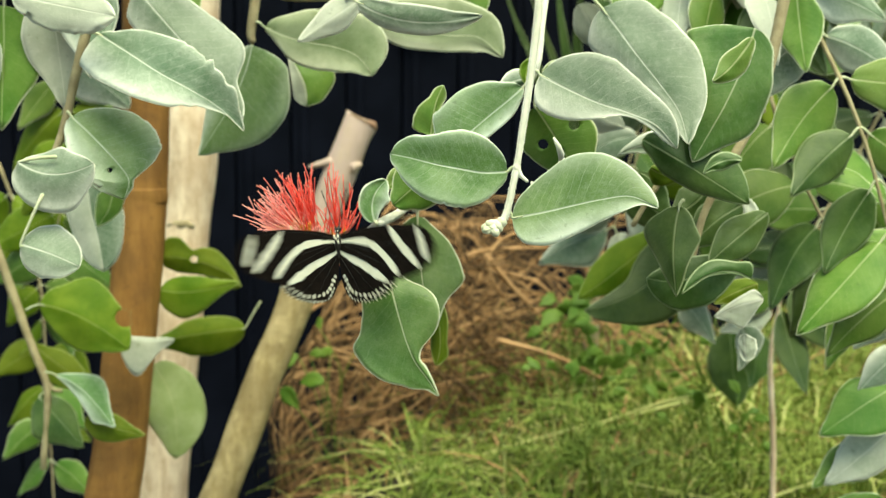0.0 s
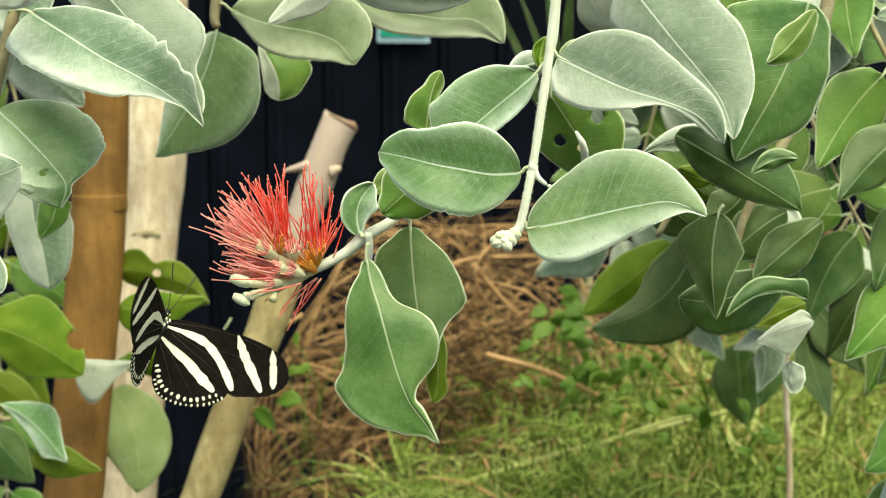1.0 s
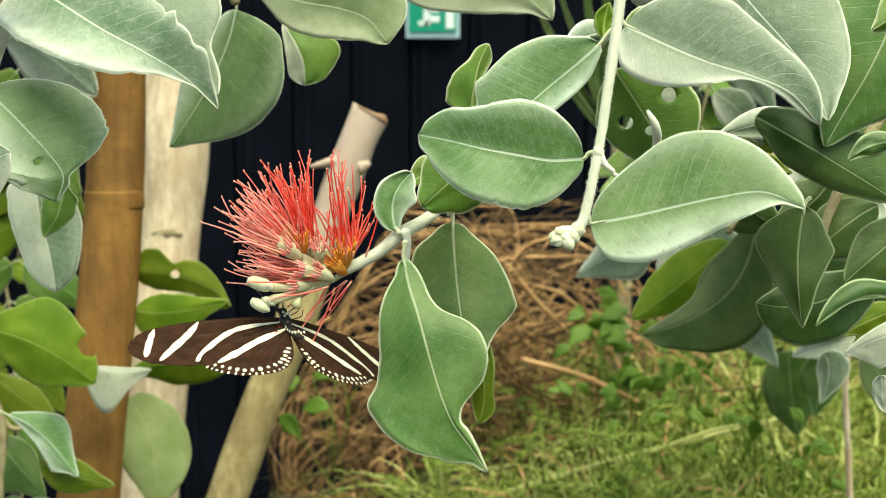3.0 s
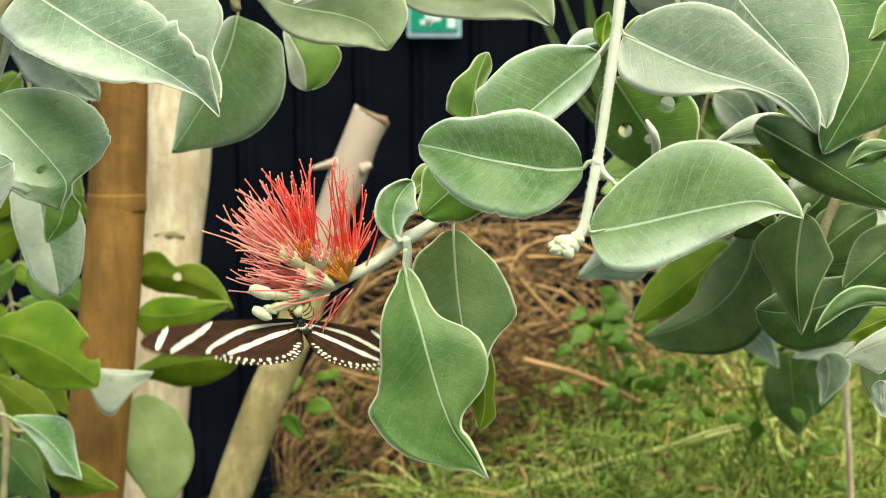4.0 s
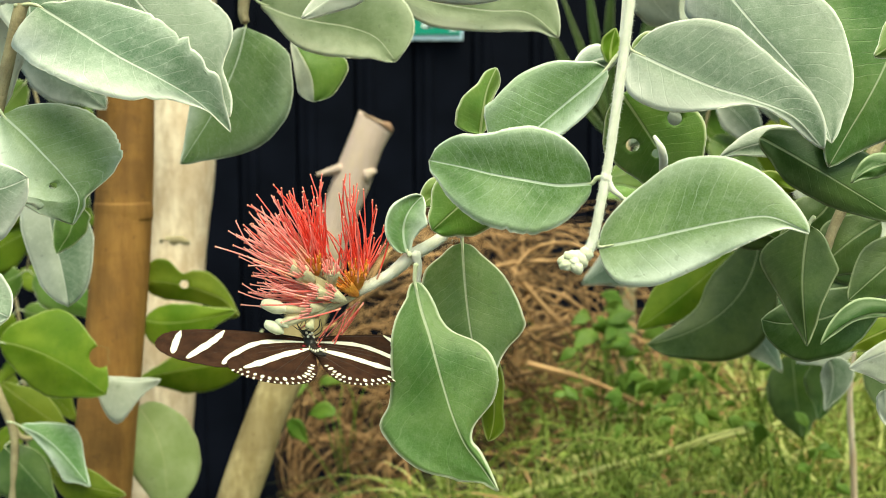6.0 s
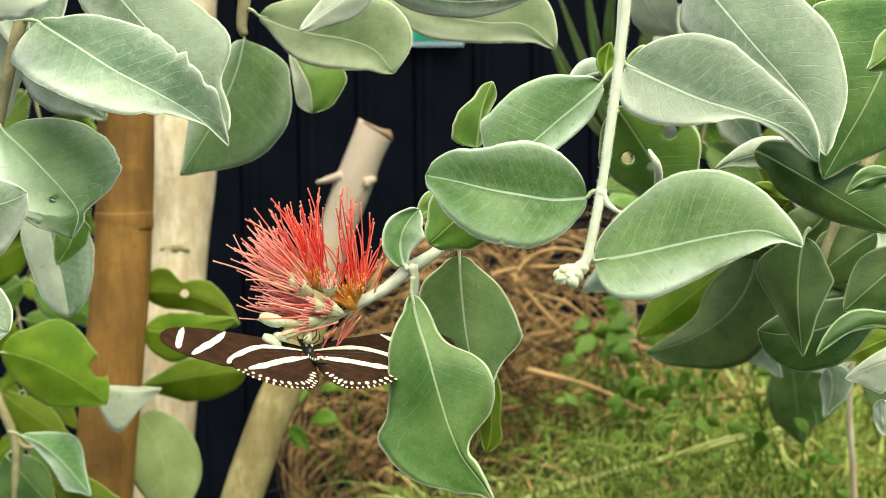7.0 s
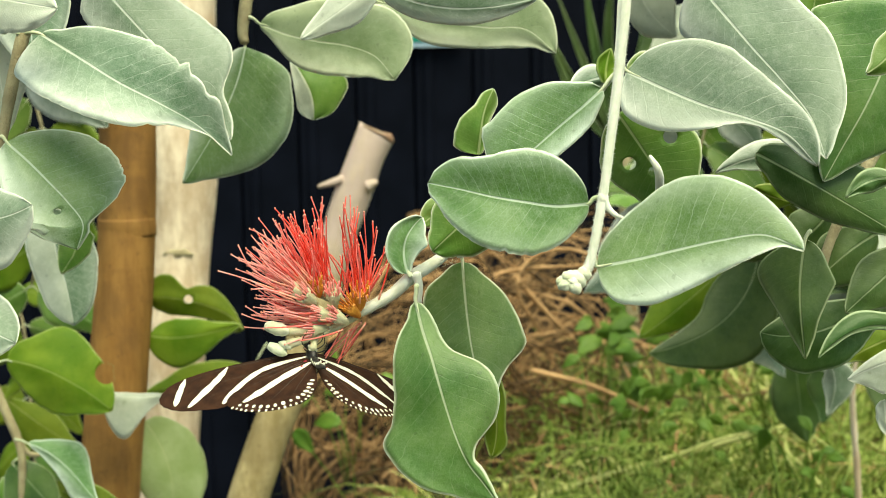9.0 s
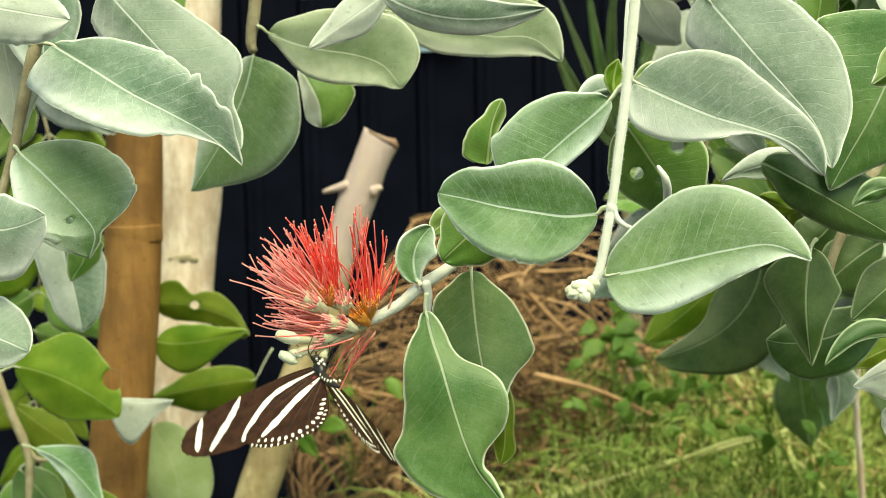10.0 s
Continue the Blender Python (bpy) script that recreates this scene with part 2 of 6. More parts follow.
# ---------- mesh helpers ----------
def finish(bm, name, material, parent=None, label="", smooth=True):
    """Links a bmesh as one mesh object."""
    me = bpy.data.meshes.new(name)
    bmesh.ops.recalc_face_normals(bm, faces=bm.faces)
    bm.to_mesh(me)
    bm.free()
    for m in material if isinstance(material, (list, tuple)) else [material]:
        me.materials.append(m)
    if smooth:
        me.polygons.foreach_set("use_smooth", [True] * len(me.polygons))
    ob = new(name, me)
    if parent:
        ob.parent = parent
    if label:
        ob["label"] = label
    return ob


def part(name, bm, material, parent, label="", smooth=True):
    """Links a bmesh as one mesh under a thing or under a part."""
    return finish(bm, name, material, parent, label, smooth)


def spline(points, count):
    """A smooth line through the points, as count + 1 places."""
    p = [Vector(q) for q in points]
    p = [2 * p[0] - p[1], *p, 2 * p[-1] - p[-2]]
    out = []
    for i in range(count + 1):
        x = i / count * (len(p) - 3)
        j = min(int(x), len(p) - 4)
        f = x - j
        a, b, c, d = p[j : j + 4]
        out.append(0.5 * (2 * b + (c - a) * f + (2 * a - 5 * b + 4 * c - d) * f * f + (3 * b - a - 3 * c + d) * f**3))
    return out


def level(values, s):
    """A value from an even row of values."""
    x = min(max(s, 0), 1) * (len(values) - 1)
    j = min(int(x), len(values) - 2)
    return values[j] + (values[j + 1] - values[j]) * (x - j)


def tube(bm, points, radii, count=16, sides=8, rough=0.0, index=0, round_end=True):
    """A tapered round bar along a smooth line through the points."""
    line = spline(points, count) if len(points) > 2 or count > 1 else [Vector(q) for q in points]
    rings, side = [], None
    for i, c in enumerate(line):
        ahead = (line[min(i + 1, len(line) - 1)] - line[max(i - 1, 0)]).normalized()
        if side is None:
            side = ahead.orthogonal().normalized()
        side = (side - ahead * side.dot(ahead)).normalized()
        other = ahead.cross(side)
        r = level(radii, i / (len(line) - 1))
        ring = []
        for k in range(sides):
            a = 2 * math.pi * k / sides
            q = side * math.cos(a) + other * math.sin(a)
            lump = 1 + rough * noise.noise((c + q * r) * (0.35 / max(radii[0], 1e-4)))
            ring.append(bm.verts.new(c + q * r * lump))
        rings.append(ring)
    for a, b in zip(rings, rings[1:]):
        for k in range(sides):
            f = bm.faces.new((a[k], a[(k + 1) % sides], b[(k + 1) % sides], b[k]))
            f.material_index = index
    for ring, sign in ((rings[0], -1), (rings[-1], 1)):
        if round_end and sides > 4:
            j = 0 if sign < 0 else -1
            step = (line[j] - line[1 if j == 0 else -2]).normalized()
            top = bm.verts.new(line[j] + step * (radii[j] * 0.6))
            for k in range(sides):
                bm.faces.new((ring[k], ring[(k + 1) % sides], top)).material_index = index
        else:
            bm.faces.new(ring).material_index = index
    return rings


def blob(bm, centre, radii, turn=None, lump=0.0, rings=8, sides=12, index=0):
    """A rounded, slightly lumpy ellipsoid."""
    m = turn or Matrix.Identity(3)
    centre = Vector(centre)
    rows = []
    for i in range(rings + 1):
        a = math.pi * i / rings
        row = []
        for k in range(sides):
            b = 2 * math.pi * k / sides
            q = Vector((math.sin(a) * math.cos(b), math.sin(a) * math.sin(b), math.cos(a)))
            g = 1 + lump * noise.noise(q * 2.3 + centre * 400)
            row.append(q * g)
            if i in (0, rings):
                break
        rows.append([bm.verts.new(centre + m @ Vector((q.x * radii[0], q.y * radii[1], q.z * radii[2]))) for q in row])
    for a, b in zip(rows, rows[1:]):
        for k in range(sides):
            j = (k + 1) % sides
            vs = [a[k % len(a)], a[j % len(a)], b[j % len(b)], b[k % len(b)]]
            vs = [v for i, v in enumerate(vs) if v not in vs[:i]]
            if len(vs) > 2:
                bm.faces.new(vs).material_index = index


def box(bm, centre, size, bevel=0.0, index=0):
    r = bmesh.ops.create_cube(bm, size=1, matrix=Matrix.Translation(centre) @ Matrix.Diagonal((*size, 1)))
    for v in r["verts"]:
        for f in v.link_faces:
            f.material_index = index
    if bevel:
        edges = {e for v in r["verts"] for e in v.link_edges}
        bmesh.ops.bevel(bm, geom=list(edges), offset=bevel, segments=2, profile=0.5, affect="EDGES")


FACE = Vector((0, -1, 0.1)).normalized()
# Where the camera stands midway; single leaves are turned to face it.
CAMERA_SPOT = Vector((0, 0, 1.05))


def width_at(row, s, base=0.5, tip=0.7):
    """Half width of a leaf from its values at even steps; low powers make a blunt base or tip."""
    if s <= 0 or s >= 1:
        return 0.0
    n = len(row) + 1
    g = [w / ((k / n) ** base * (1 - k / n) ** tip) for k, w in enumerate(row, 1)]
    x = min(max(s * n - 1, 0.0), len(g) - 1.0)
    j = min(int(x), len(g) - 2)
    f = x - j
    b, c = g[j], g[j + 1]
    a, d = (g[j - 1] if j else 2 * b - c), (g[j + 2] if j + 2 < len(g) else 2 * c - b)
    v = 0.5 * (2 * b + (c - a) * f + (2 * a - 5 * b + 4 * c - d) * f * f + (3 * b - a - 3 * c + d) * f**3)
    return max(0.0, v) * s**base * (1 - s) ** tip


def leaf_mesh(bm, base, mid, tip, a, b, face=FACE, fold=0.15, tilt=0.0, cup=0.1, wave=0.05, seed=0.0, long=26, wide=7, holes=(), thick=0.00035, index=0, bites=0.0, tip_power=0.7, bead=0.0, saw=0.0, even=0.045, flip=0, notches=(), skylit=-1):
    """A leaf along a midrib from base to tip; a and b are its half widths on its two sides at even steps.
    even: unevenness of the outline; flip: a side (1 or -1) that shows the pale underside;
    notches: side, place along the leaf, depth and breadth of bites in its margin; last, the side painted paler with sky
    sheen (1, -1, or 0 for neither)."""
    span, along = bm.loops.layers.uv.get("span") or bm.loops.layers.uv.new("span"), bm.loops.layers.uv.get("along") or bm.loops.layers.uv.new("along")
    base, tip = Vector(base), Vector(tip)
    if isinstance(mid, list):
        rib = spline([base, *mid, tip], 200)
    else:
        bend = 2 * Vector(mid) - (base + tip) / 2
        rib = [base * (1 - k / 200) ** 2 + bend * (2 * k / 200 * (1 - k / 200)) + tip * (k / 200) ** 2 for k in range(201)]
    length = (tip - base).length
    grid, info = [], {}
    for i in range(long + 1):
        s = (i / long) ** 1.15 if i < long else 1.0
        k = min(int(s * 200), 199)
        c = rib[k].lerp(rib[k + 1], s * 200 - k)
        go = (rib[min(k + 5, 200)] - rib[max(k - 4, 0)]).normalized()
        up = face.cross(go).normalized()
        out = go.cross(up).normalized()
        if out.dot(face) < 0:
            out = -out
        row = []
        for j in range(-wide, wide + 1):
            q = j / wide
            w = width_at(a if q > 0 else b, s, 0.5, tip_power)
            if bites and abs(q) > 0.8:
                gnaw = max(0.0, noise.noise((s * 6 + seed, q * 3, seed)))
                w *= 1 - bites * gnaw * (0.6 + 0.9 * max(0.0, noise.noise((s * 26 + seed, q * 3, seed))))
            if saw and abs(q) > 0.9:
                w *= 1 - saw * max(0.0, noise.noise((s * 45 + seed, q * 2, seed * 2)) + 0.15)
            w *= 1 + even * noise.noise((s * 7, (1 if q > 0 else -1) + seed, seed * 3)) + 0.4 * even * noise.noise((s * 19, (1 if q > 0 else -1) + seed, seed))
            if abs(q) > 0.75:
                for side, where, deep, broad in notches:
                    if side * q > 0:
                        w *= 1 - deep * math.exp(-(((s - where) / broad) ** 2))
            w = max(w, 0.00025)
            lift = w * (tilt * q - fold * abs(q) - cup * q * q) + wave * w * q * q * math.sin(s * 9 + seed * 5 + (2 if q > 0 else 0)) + 0.0009 * noise.noise((s * 3 + seed, q * 1.6, seed))
            row.append(c + up * (q * w) + out * lift)
            info[(i, j)] = (q * w, (1 - abs(q)) * w, (q + 1) / 2, s, out)
        grid.append(row)
    skip = set()
    for s0, q0, r in holes:
        i0 = round(s0 ** (1 / 1.15) * long)
        centre = grid[i0][round(q0 * wide) + wide]
        for i in range(long):
            for j in range(2 * wide):
                m = (grid[i][j] + grid[i + 1][j] + grid[i][j + 1] + grid[i + 1][j + 1]) / 4
                if (m - centre).length < r:
                    skip.add((i, j))
        for i, j in [x for x in skip]:
            for di, dj in ((0, 0), (1, 0), (0, 1), (1, 1)):
                p = grid[i + di][j + dj]
                around = [(i + di - x, j + dj - y) for x in (0, 1) for y in (0, 1)]
                if (p - centre).length < 2 * r and any(f not in skip for f in around) and (p - centre).length > 1e-6:
                    grid[i + di][j + dj] = centre + (p - centre).normalized() * r
    top, low = {}, {}
    for i in range(long + 1):
        for j in range(2 * wide + 1):
            p, out = grid[i][j], info[(i, j - wide)][4]
            top[i, j], low[i, j] = bm.verts.new(p), bm.verts.new(p - out * thick)

    def face_of(keys, verts):
        f = bm.faces.new(verts)
        f.material_index, f.smooth = (3 if flip and flip * (keys[0][1] + keys[1][1] + keys[2][1] - 3 * wide) > 0 else index), True
        for loop, key in zip(f.loops, keys):
            d = info[(key[0], key[1] - wide)]
            loop[span].uv, loop[along].uv = (d[0] * 20, d[1] * 20), (1 - d[2] if skylit > 0 else 0.5 + abs(d[2] - 0.5) if skylit == 0 else d[2], d[3])

    for i in range(long):
        for j in range(2 * wide):
            if (i, j) in skip:
                continue
            keys = [(i, j), (i, j + 1), (i + 1, j + 1), (i + 1, j)]
            face_of(keys, [top[x] for x in keys])
            face_of(keys[::-1], [low[x] for x in keys[::-1]])
            for x, y, near in ((keys[0], keys[3], (i, j - 1)), (keys[2], keys[1], (i, j + 1)), (keys[1], keys[0], (i - 1, j)), (keys[3], keys[2], (i + 1, j))):
                inside = 0 <= near[0] < long and 0 <= near[1] < 2 * wide
                if not inside or near in skip:
                    face_of([x, y, y, x], [top[x], top[y], low[y], low[x]])
    if bead:
        for j in (0, 2 * wide):
            edge = [grid[i][j] - info[(i, j - wide)][4] * (thick * 0.5) for i in range(1, long + 1)]
            tube(bm, edge, [bead * 0.8, bead, bead * 1.1, bead], len(edge) - 1, 5, 0.5, 2)
    return length


COUNT = [0.0]


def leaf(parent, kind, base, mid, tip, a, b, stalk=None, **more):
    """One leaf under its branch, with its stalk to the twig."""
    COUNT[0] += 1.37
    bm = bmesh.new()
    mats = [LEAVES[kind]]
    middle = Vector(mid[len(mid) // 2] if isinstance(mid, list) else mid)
    more.setdefault("face", (CAMERA_SPOT - middle).normalized())
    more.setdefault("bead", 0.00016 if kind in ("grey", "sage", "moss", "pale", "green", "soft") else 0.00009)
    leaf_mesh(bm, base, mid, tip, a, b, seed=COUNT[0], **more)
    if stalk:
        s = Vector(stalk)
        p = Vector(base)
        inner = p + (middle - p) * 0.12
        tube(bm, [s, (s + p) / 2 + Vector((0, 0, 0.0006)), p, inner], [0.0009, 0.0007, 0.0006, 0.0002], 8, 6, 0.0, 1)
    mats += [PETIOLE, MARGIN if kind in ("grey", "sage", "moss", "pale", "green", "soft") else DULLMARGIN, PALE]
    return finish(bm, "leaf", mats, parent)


def twig(parent, points, radii, material=None, count=24, sides=10, rough=0.12, name="twig"):
    bm = bmesh.new()
    tube(bm, points, radii, count, sides, rough)
    return finish(bm, name, material or TWIG, parent)


def fuzz(parent, points, radii, count, seed):
    """Short felt hairs standing off a twig."""
    rnd = random.Random(seed)
    line = spline(points, 60)
    bm = bmesh.new()
    for i in range(count):
        j = rnd.randrange(60)
        c = line[j].lerp(line[j + 1], rnd.random())
        go = (line[j + 1] - line[j]).normalized()
        side = go.orthogonal().normalized()
        a = rnd.uniform(0, 6.283)
        out = side * math.cos(a) + go.cross(side) * math.sin(a)
        r = level(radii, j / 60)
        foot = c + out * r * 0.95
        tip = foot + (out + go * rnd.uniform(-0.7, 0.7)).normalized() * rnd.uniform(0.0003, 0.0009)
        w = go.cross(out) * 0.00008
        q = go * 0.00008
        top = bm.verts.new(tip)
        ring = [bm.verts.new(foot + w), bm.verts.new(foot - w + q), bm.verts.new(foot - w - q)]
        for k in range(3):
            bm.faces.new((ring[k], ring[(k + 1) % 3], top))
    ob = finish(bm, "felt_hairs", TWIG, parent, "short pale felt hairs")
    ob["kind"] = "stuff"
    return ob


def thing(name, at, label, category, group="", kind=""):
    ob = new(name)
    ob.empty_display_size = 0.02
    return tagged(ob, label, category, group, kind)


def leafy_branch(points, pairs, size, kinds, seed, label, radius=0.0016, material=None, parent=None, spread=0.5):
    """A twig with leaves in opposite pairs along it."""
    rnd = random.Random(seed)
    top = thing("leafy_branch", points[0], label, "branch", "leafy branches of the shrub")
    twig(top, points, [radius, radius * 0.8, radius * 0.5], material or OLDTWIG, 20, 7)
    line = spline(points, pairs)
    for i in range(1, pairs + 1):
        c = line[i]
        go = (line[i] - line[i - 1]).normalized()
        for sign in (-1, 1):
            out = (go.orthogonal().normalized() * rnd.uniform(-0.5, 0.5) + go * rnd.uniform(0.1, 0.7) + FACE.cross(go) * sign + Vector((0, 0, -rnd.uniform(0.0, 0.8)))).normalized()
            n = size * rnd.uniform(0.75, 1.2)
            b = c + out * 0.006
            t = b + out * n
            m = (b + t) / 2 + Vector((0, rnd.uniform(-0.1, 0.1), rnd.uniform(0.0, 0.12))) * n
            face = (FACE + Vector((rnd.uniform(-spread, spread), 0, rnd.uniform(-0.2, spread + 0.4)))).normalized()
            w = n * rnd.uniform(0.24, 0.31)
            row = (w * 0.72, w, w * 0.98, w * 0.75, w * 0.36)
            leaf(top, rnd.choice(kinds), b, m, t, row, row, stalk=c, face=face, fold=rnd.uniform(-0.1, 0.3), tilt=rnd.uniform(-0.3, 0.3), long=16, wide=5)
    return top


# ---------- ground, wall, sign ----------
def step(x):
    x = min(max(x, 0.0), 1.0)
    return x * x * (3 - 2 * x)


def bank(x, y):
    """Height of the planted bank over the flat ground."""
    h = 0.66 * step((x + 0.30) / 0.28) * step((y - 0.45) / 0.5) * (1 - 0.8 * step((y - 2.0) / 0.4))
    return h + 0.03 * noise.noise((x * 3, y * 3, 0.3)) * (1 if h > 0.02 else 0.3)


def build_ground():
    xs = [-400, -60, -12, -5, -2.5] + [-1.6 + 0.08 * i for i in range(51)] + [3.2, 5, 12, 60, 400]
    ys = [-400, -60, -12, -4, -1.5, -0.5] + [0.08 * i for i in range(40)] + [4, 8, 20, 80, 400]
    bm = bmesh.new()
    grid = [[bm.verts.new((x, y, bank(x, y))) for x in xs] for y in ys]
    for a, b in zip(grid, grid[1:]):
        for i in range(len(xs) - 1):
            bm.faces.new((a[i], a[i + 1], b[i + 1], b[i]))
    ob = finish(bm, "ground", SOIL)
    return tagged(ob, "dark soil bank strewn with dry litter", "ground", kind="structure")


build_ground()

WALL_Y = 2.46


def build_wall():
    """Dark cladding of upright profiled boards on a backing."""
    bm = bmesh.new()
    box(bm, (0, WALL_Y + 0.06, 1.6), (9.0, 0.06, 3.4))
    wall = finish(bm, "wall_back", WALL, smooth=False)
    tagged(wall, "dark blue-black wall clad in upright boards", "wall", kind="structure")
    bm = bmesh.new()
    box(bm, (0, 0, 0), (0.114, 0.022, 3.36), 0.004)
    box(bm, (-0.03, -0.013, 0), (0.018, 0.012, 3.36), 0.003)
    first = part("panel", bm, WALL, wall, smooth=False)
    for i in range(72):
        ob = first if i == 0 else new("panel", first.data)
        ob.parent = wall
        ob.location = (-4.25 + 0.118 * i, WALL_Y + 0.018, 1.6)


build_wall()


def build_sign():
    """A small green and white emergency sign with a pale frame."""
    c = Vector((-0.0156, 2.4387, 1.2538))
    c.y = WALL_Y - 0.016
    w, h = 0.106, 0.082
    top = thing("exit_sign", c, "small green and white emergency sign on dark cladding", "sign")
    top.location = c
    bm = bmesh.new()
    box(bm, (0, 0.003, 0), (w, 0.008, h), 0.001)
    part("frame", bm, SIGNBLUE, top, smooth=False)
    bm = bmesh.new()
    box(bm, (0, -0.002, 0.002), (w - 0.012, 0.006, h - 0.018), 0.0005)
    part("face", bm, SIGNGREEN, top, smooth=False)
    bm = bmesh.new()
    for x, z, a, b in ((-0.012, 0.006, 0.012, 0.046), (0.002, -0.004, 0.022, 0.012), (0.0, 0.014, 0.026, 0.009), (-0.018, -0.012, 0.02, 0.009)):
        box(bm, (x, -0.0054, z), (a, 0.0014, b), 0.0004)
    box(bm, (0.034, -0.0054, 0.002), (0.016, 0.0014, 0.05), 0.0004)
    part("pictogram", bm, SIGNWHITE, top, smooth=False)


build_sign()


# ---------- trunks and the cut limb ----------
def build_trunks():
    tree = thing("tree", None, "young tree with a smooth brown ringed trunk", "tree")
    a, b, c = Vector((-0.2094, 0.8104, 1.1624)), Vector((-0.2119, 0.7931, 0.9925)), Vector((-0.2264, 0.7754, 0.8190))
    foot = c + (c - b) * 2.4
    foot.z = bank(foot.x, foot.y) - 0.02
    bm = bmesh.new()
    r = 0.01857
    tube(bm, [foot, c + (c - b) * 1.0, c, b, a, a + (a - b) * 0.8, a + (a - b) * 2.2 + Vector((0.05, 0, 0))], [r * 1.25, r * 1.15, r * 1.08, r, r * 0.96, r * 0.9, r * 0.7], 60, 20, 0.05)
    part("trunk", bm, BARK, tree)
    for k in range(9):
        bm = bmesh.new()
        f = 0.08 + 0.115 * k + 0.03 * math.sin(k * 7)
        p = foot.lerp(a, f)
        q = (c + (b - c) * ((p.z - c.z) / (b.z - c.z))) if p.z > c.z else c + (foot - c) * ((c.z - p.z) / (c.z - foot.z))
        tube(bm, [q - Vector((0, 0, 0.006)), q, q + Vector((0, 0, 0.006))], [r * 1.0, r * 1.025, r * 1.0], 6, 24, 0.06, round_end=False)
        part("growth_ring", bm, BARK, tree)
    top = a + (a - b) * 0.8
    for k, (dx, dy, dz) in enumerate(((0.30, -0.52, 0.12), (0.75, -0.45, 0.22), (1.1, -0.30, 0.18), (-0.25, -0.40, 0.15))):
        end = top + Vector((dx, dy, dz))
        bm = bmesh.new()
        tube(bm, [top, top.lerp(end, 0.5) + Vector((0, 0, 0.1)), end], [0.011, 0.008, 0.004], 16, 9, 0.1)
        part("limb", bm, BARK, tree)

    pale = thing("bare_trunk", None, "pale peeled trunk with knots behind the brown tree", "tree trunk")
    a, b, c = Vector((-0.2450, 1.1718, 1.2196)), Vector((-0.2525, 1.1457, 0.9638)), Vector((-0.2740, 1.1202, 0.7136))
    r = 0.03054
    foot = c + (c - b) * 1.4
    foot.z = bank(foot.x, foot.y) - 0.02
    bm = bmesh.new()
    tube(bm, [foot, c, b, a, a + (a - b)], [r * 1.15, r * 0.98, r, r * 1.03, r * 0.9], 70, 24, 0.14)
    part("trunk", bm, PALEBARK, pale)
    for x, y, s in ((312, 442, 22), (288, 640, 10)):
        bm = bmesh.new()
        k = Vector((-0.2502, 1.1262, 0.9416)) + Vector(((x - 316), 0, -(y - 445))) * 0.00053
        k.y = b.y - r * 0.9
        blob(bm, k, (s * 0.00053, 0.004, s * 0.45 * 0.00053), lump=0.7)
        part("knot", bm, OLDTWIG, pale)

    limb = thing("cut_limb", None, "leaning pruned limb with a sawn top and short spur", "branch")
    a, b, c = Vector((-0.0606, 1.0478, 1.0585)), Vector((-0.0972, 1.0378, 0.9558)), Vector((-0.1736, 1.0167, 0.7489))
    r = 0.01556
    foot = c + (c - b) * ((c.z + 0.02) / (b.z - c.z))
    bm = bmesh.new()
    tube(bm, [foot, foot.lerp(c, 0.5), c, b.lerp(c, 0.5) + Vector((0.004, 0, 0)), b, a], [r * 1.7, r * 1.4, r * 1.2, r * 1.1, r * 1.02, r * 0.95], 90, 24, 0.26, round_end=False)
    d = (a - b).normalized()

    def slant(mesh):
        """The saw cut runs down towards one side."""
        for v in mesh.verts:
            near = max(0.0, 1 - (a - v.co).dot(d) / 0.03)
            v.co.z -= (v.co.x - a.x + r) * 0.36 * min(1.0, near)

    slant(bm)
    part("wood", bm, CUTBARK, limb)
    bm = bmesh.new()
    tube(bm, [a - d * 0.003 + Vector((0.0012, -0.0004, 0)), a + d * 0.0006 + Vector((0.0004, 0, 0)), a + d * 0.0016], [r * 0.93, r * 0.95, r * 0.80], 6, 20, 0.12, round_end=False)
    slant(bm)
    part("sawn_end", bm, CUTWOOD, limb)
    for (x, y), (u, v), s in (((608, 311), (564, 322), 6), ((650, 321), (668, 316), 8)):
        bm = bmesh.new()
        home = Vector((-0.0924, 1.0344, 0.9561))
        p, q = (home + Vector((m - 600, 0, 430 - n)) * 0.00048 for m, n in ((x, y), (u, v)))
        tube(bm, [p, (p + q) / 2, q], [s * 1.7 * 0.00048, s * 0.00048, s * 0.6 * 0.00048], 8, 10, 0.35)
        part("spur", bm, CUTBARK, limb)
    for x, y, s in ((548, 560, 8), (500, 690, 8)):
        bm = bmesh.new()
        p = Vector((-0.0921, 1.0310, 0.9564)) + Vector((x - 600, 0, 430 - y)) * 0.00048
        blob(bm, p, (s * 1.5 * 0.00048, s * 0.00048, s * 0.9 * 0.00048), lump=0.5)
        part("spur", bm, CUTBARK, limb)

    stalk = thing("dry_stalk", None, "pale dry stalk standing in the grass", "plant stalk")
    bm = bmesh.new()
    p, q = Vector((0.2952, 0.8723, 0.8577)), Vector((0.2981, 0.8635, 0.7711))
    low = q + (q - p) * 0.5
    low.z = bank(low.x, low.y) - 0.01
    tube(bm, [low, q, p, p + (p - q) * 0.6 + Vector((0.01, 0, 0))], [0.0030, 0.0026, 0.0022, 0.0012], 20, 8, 0.3)
    part("stem", bm, PALEBARK, stalk)


build_trunks()


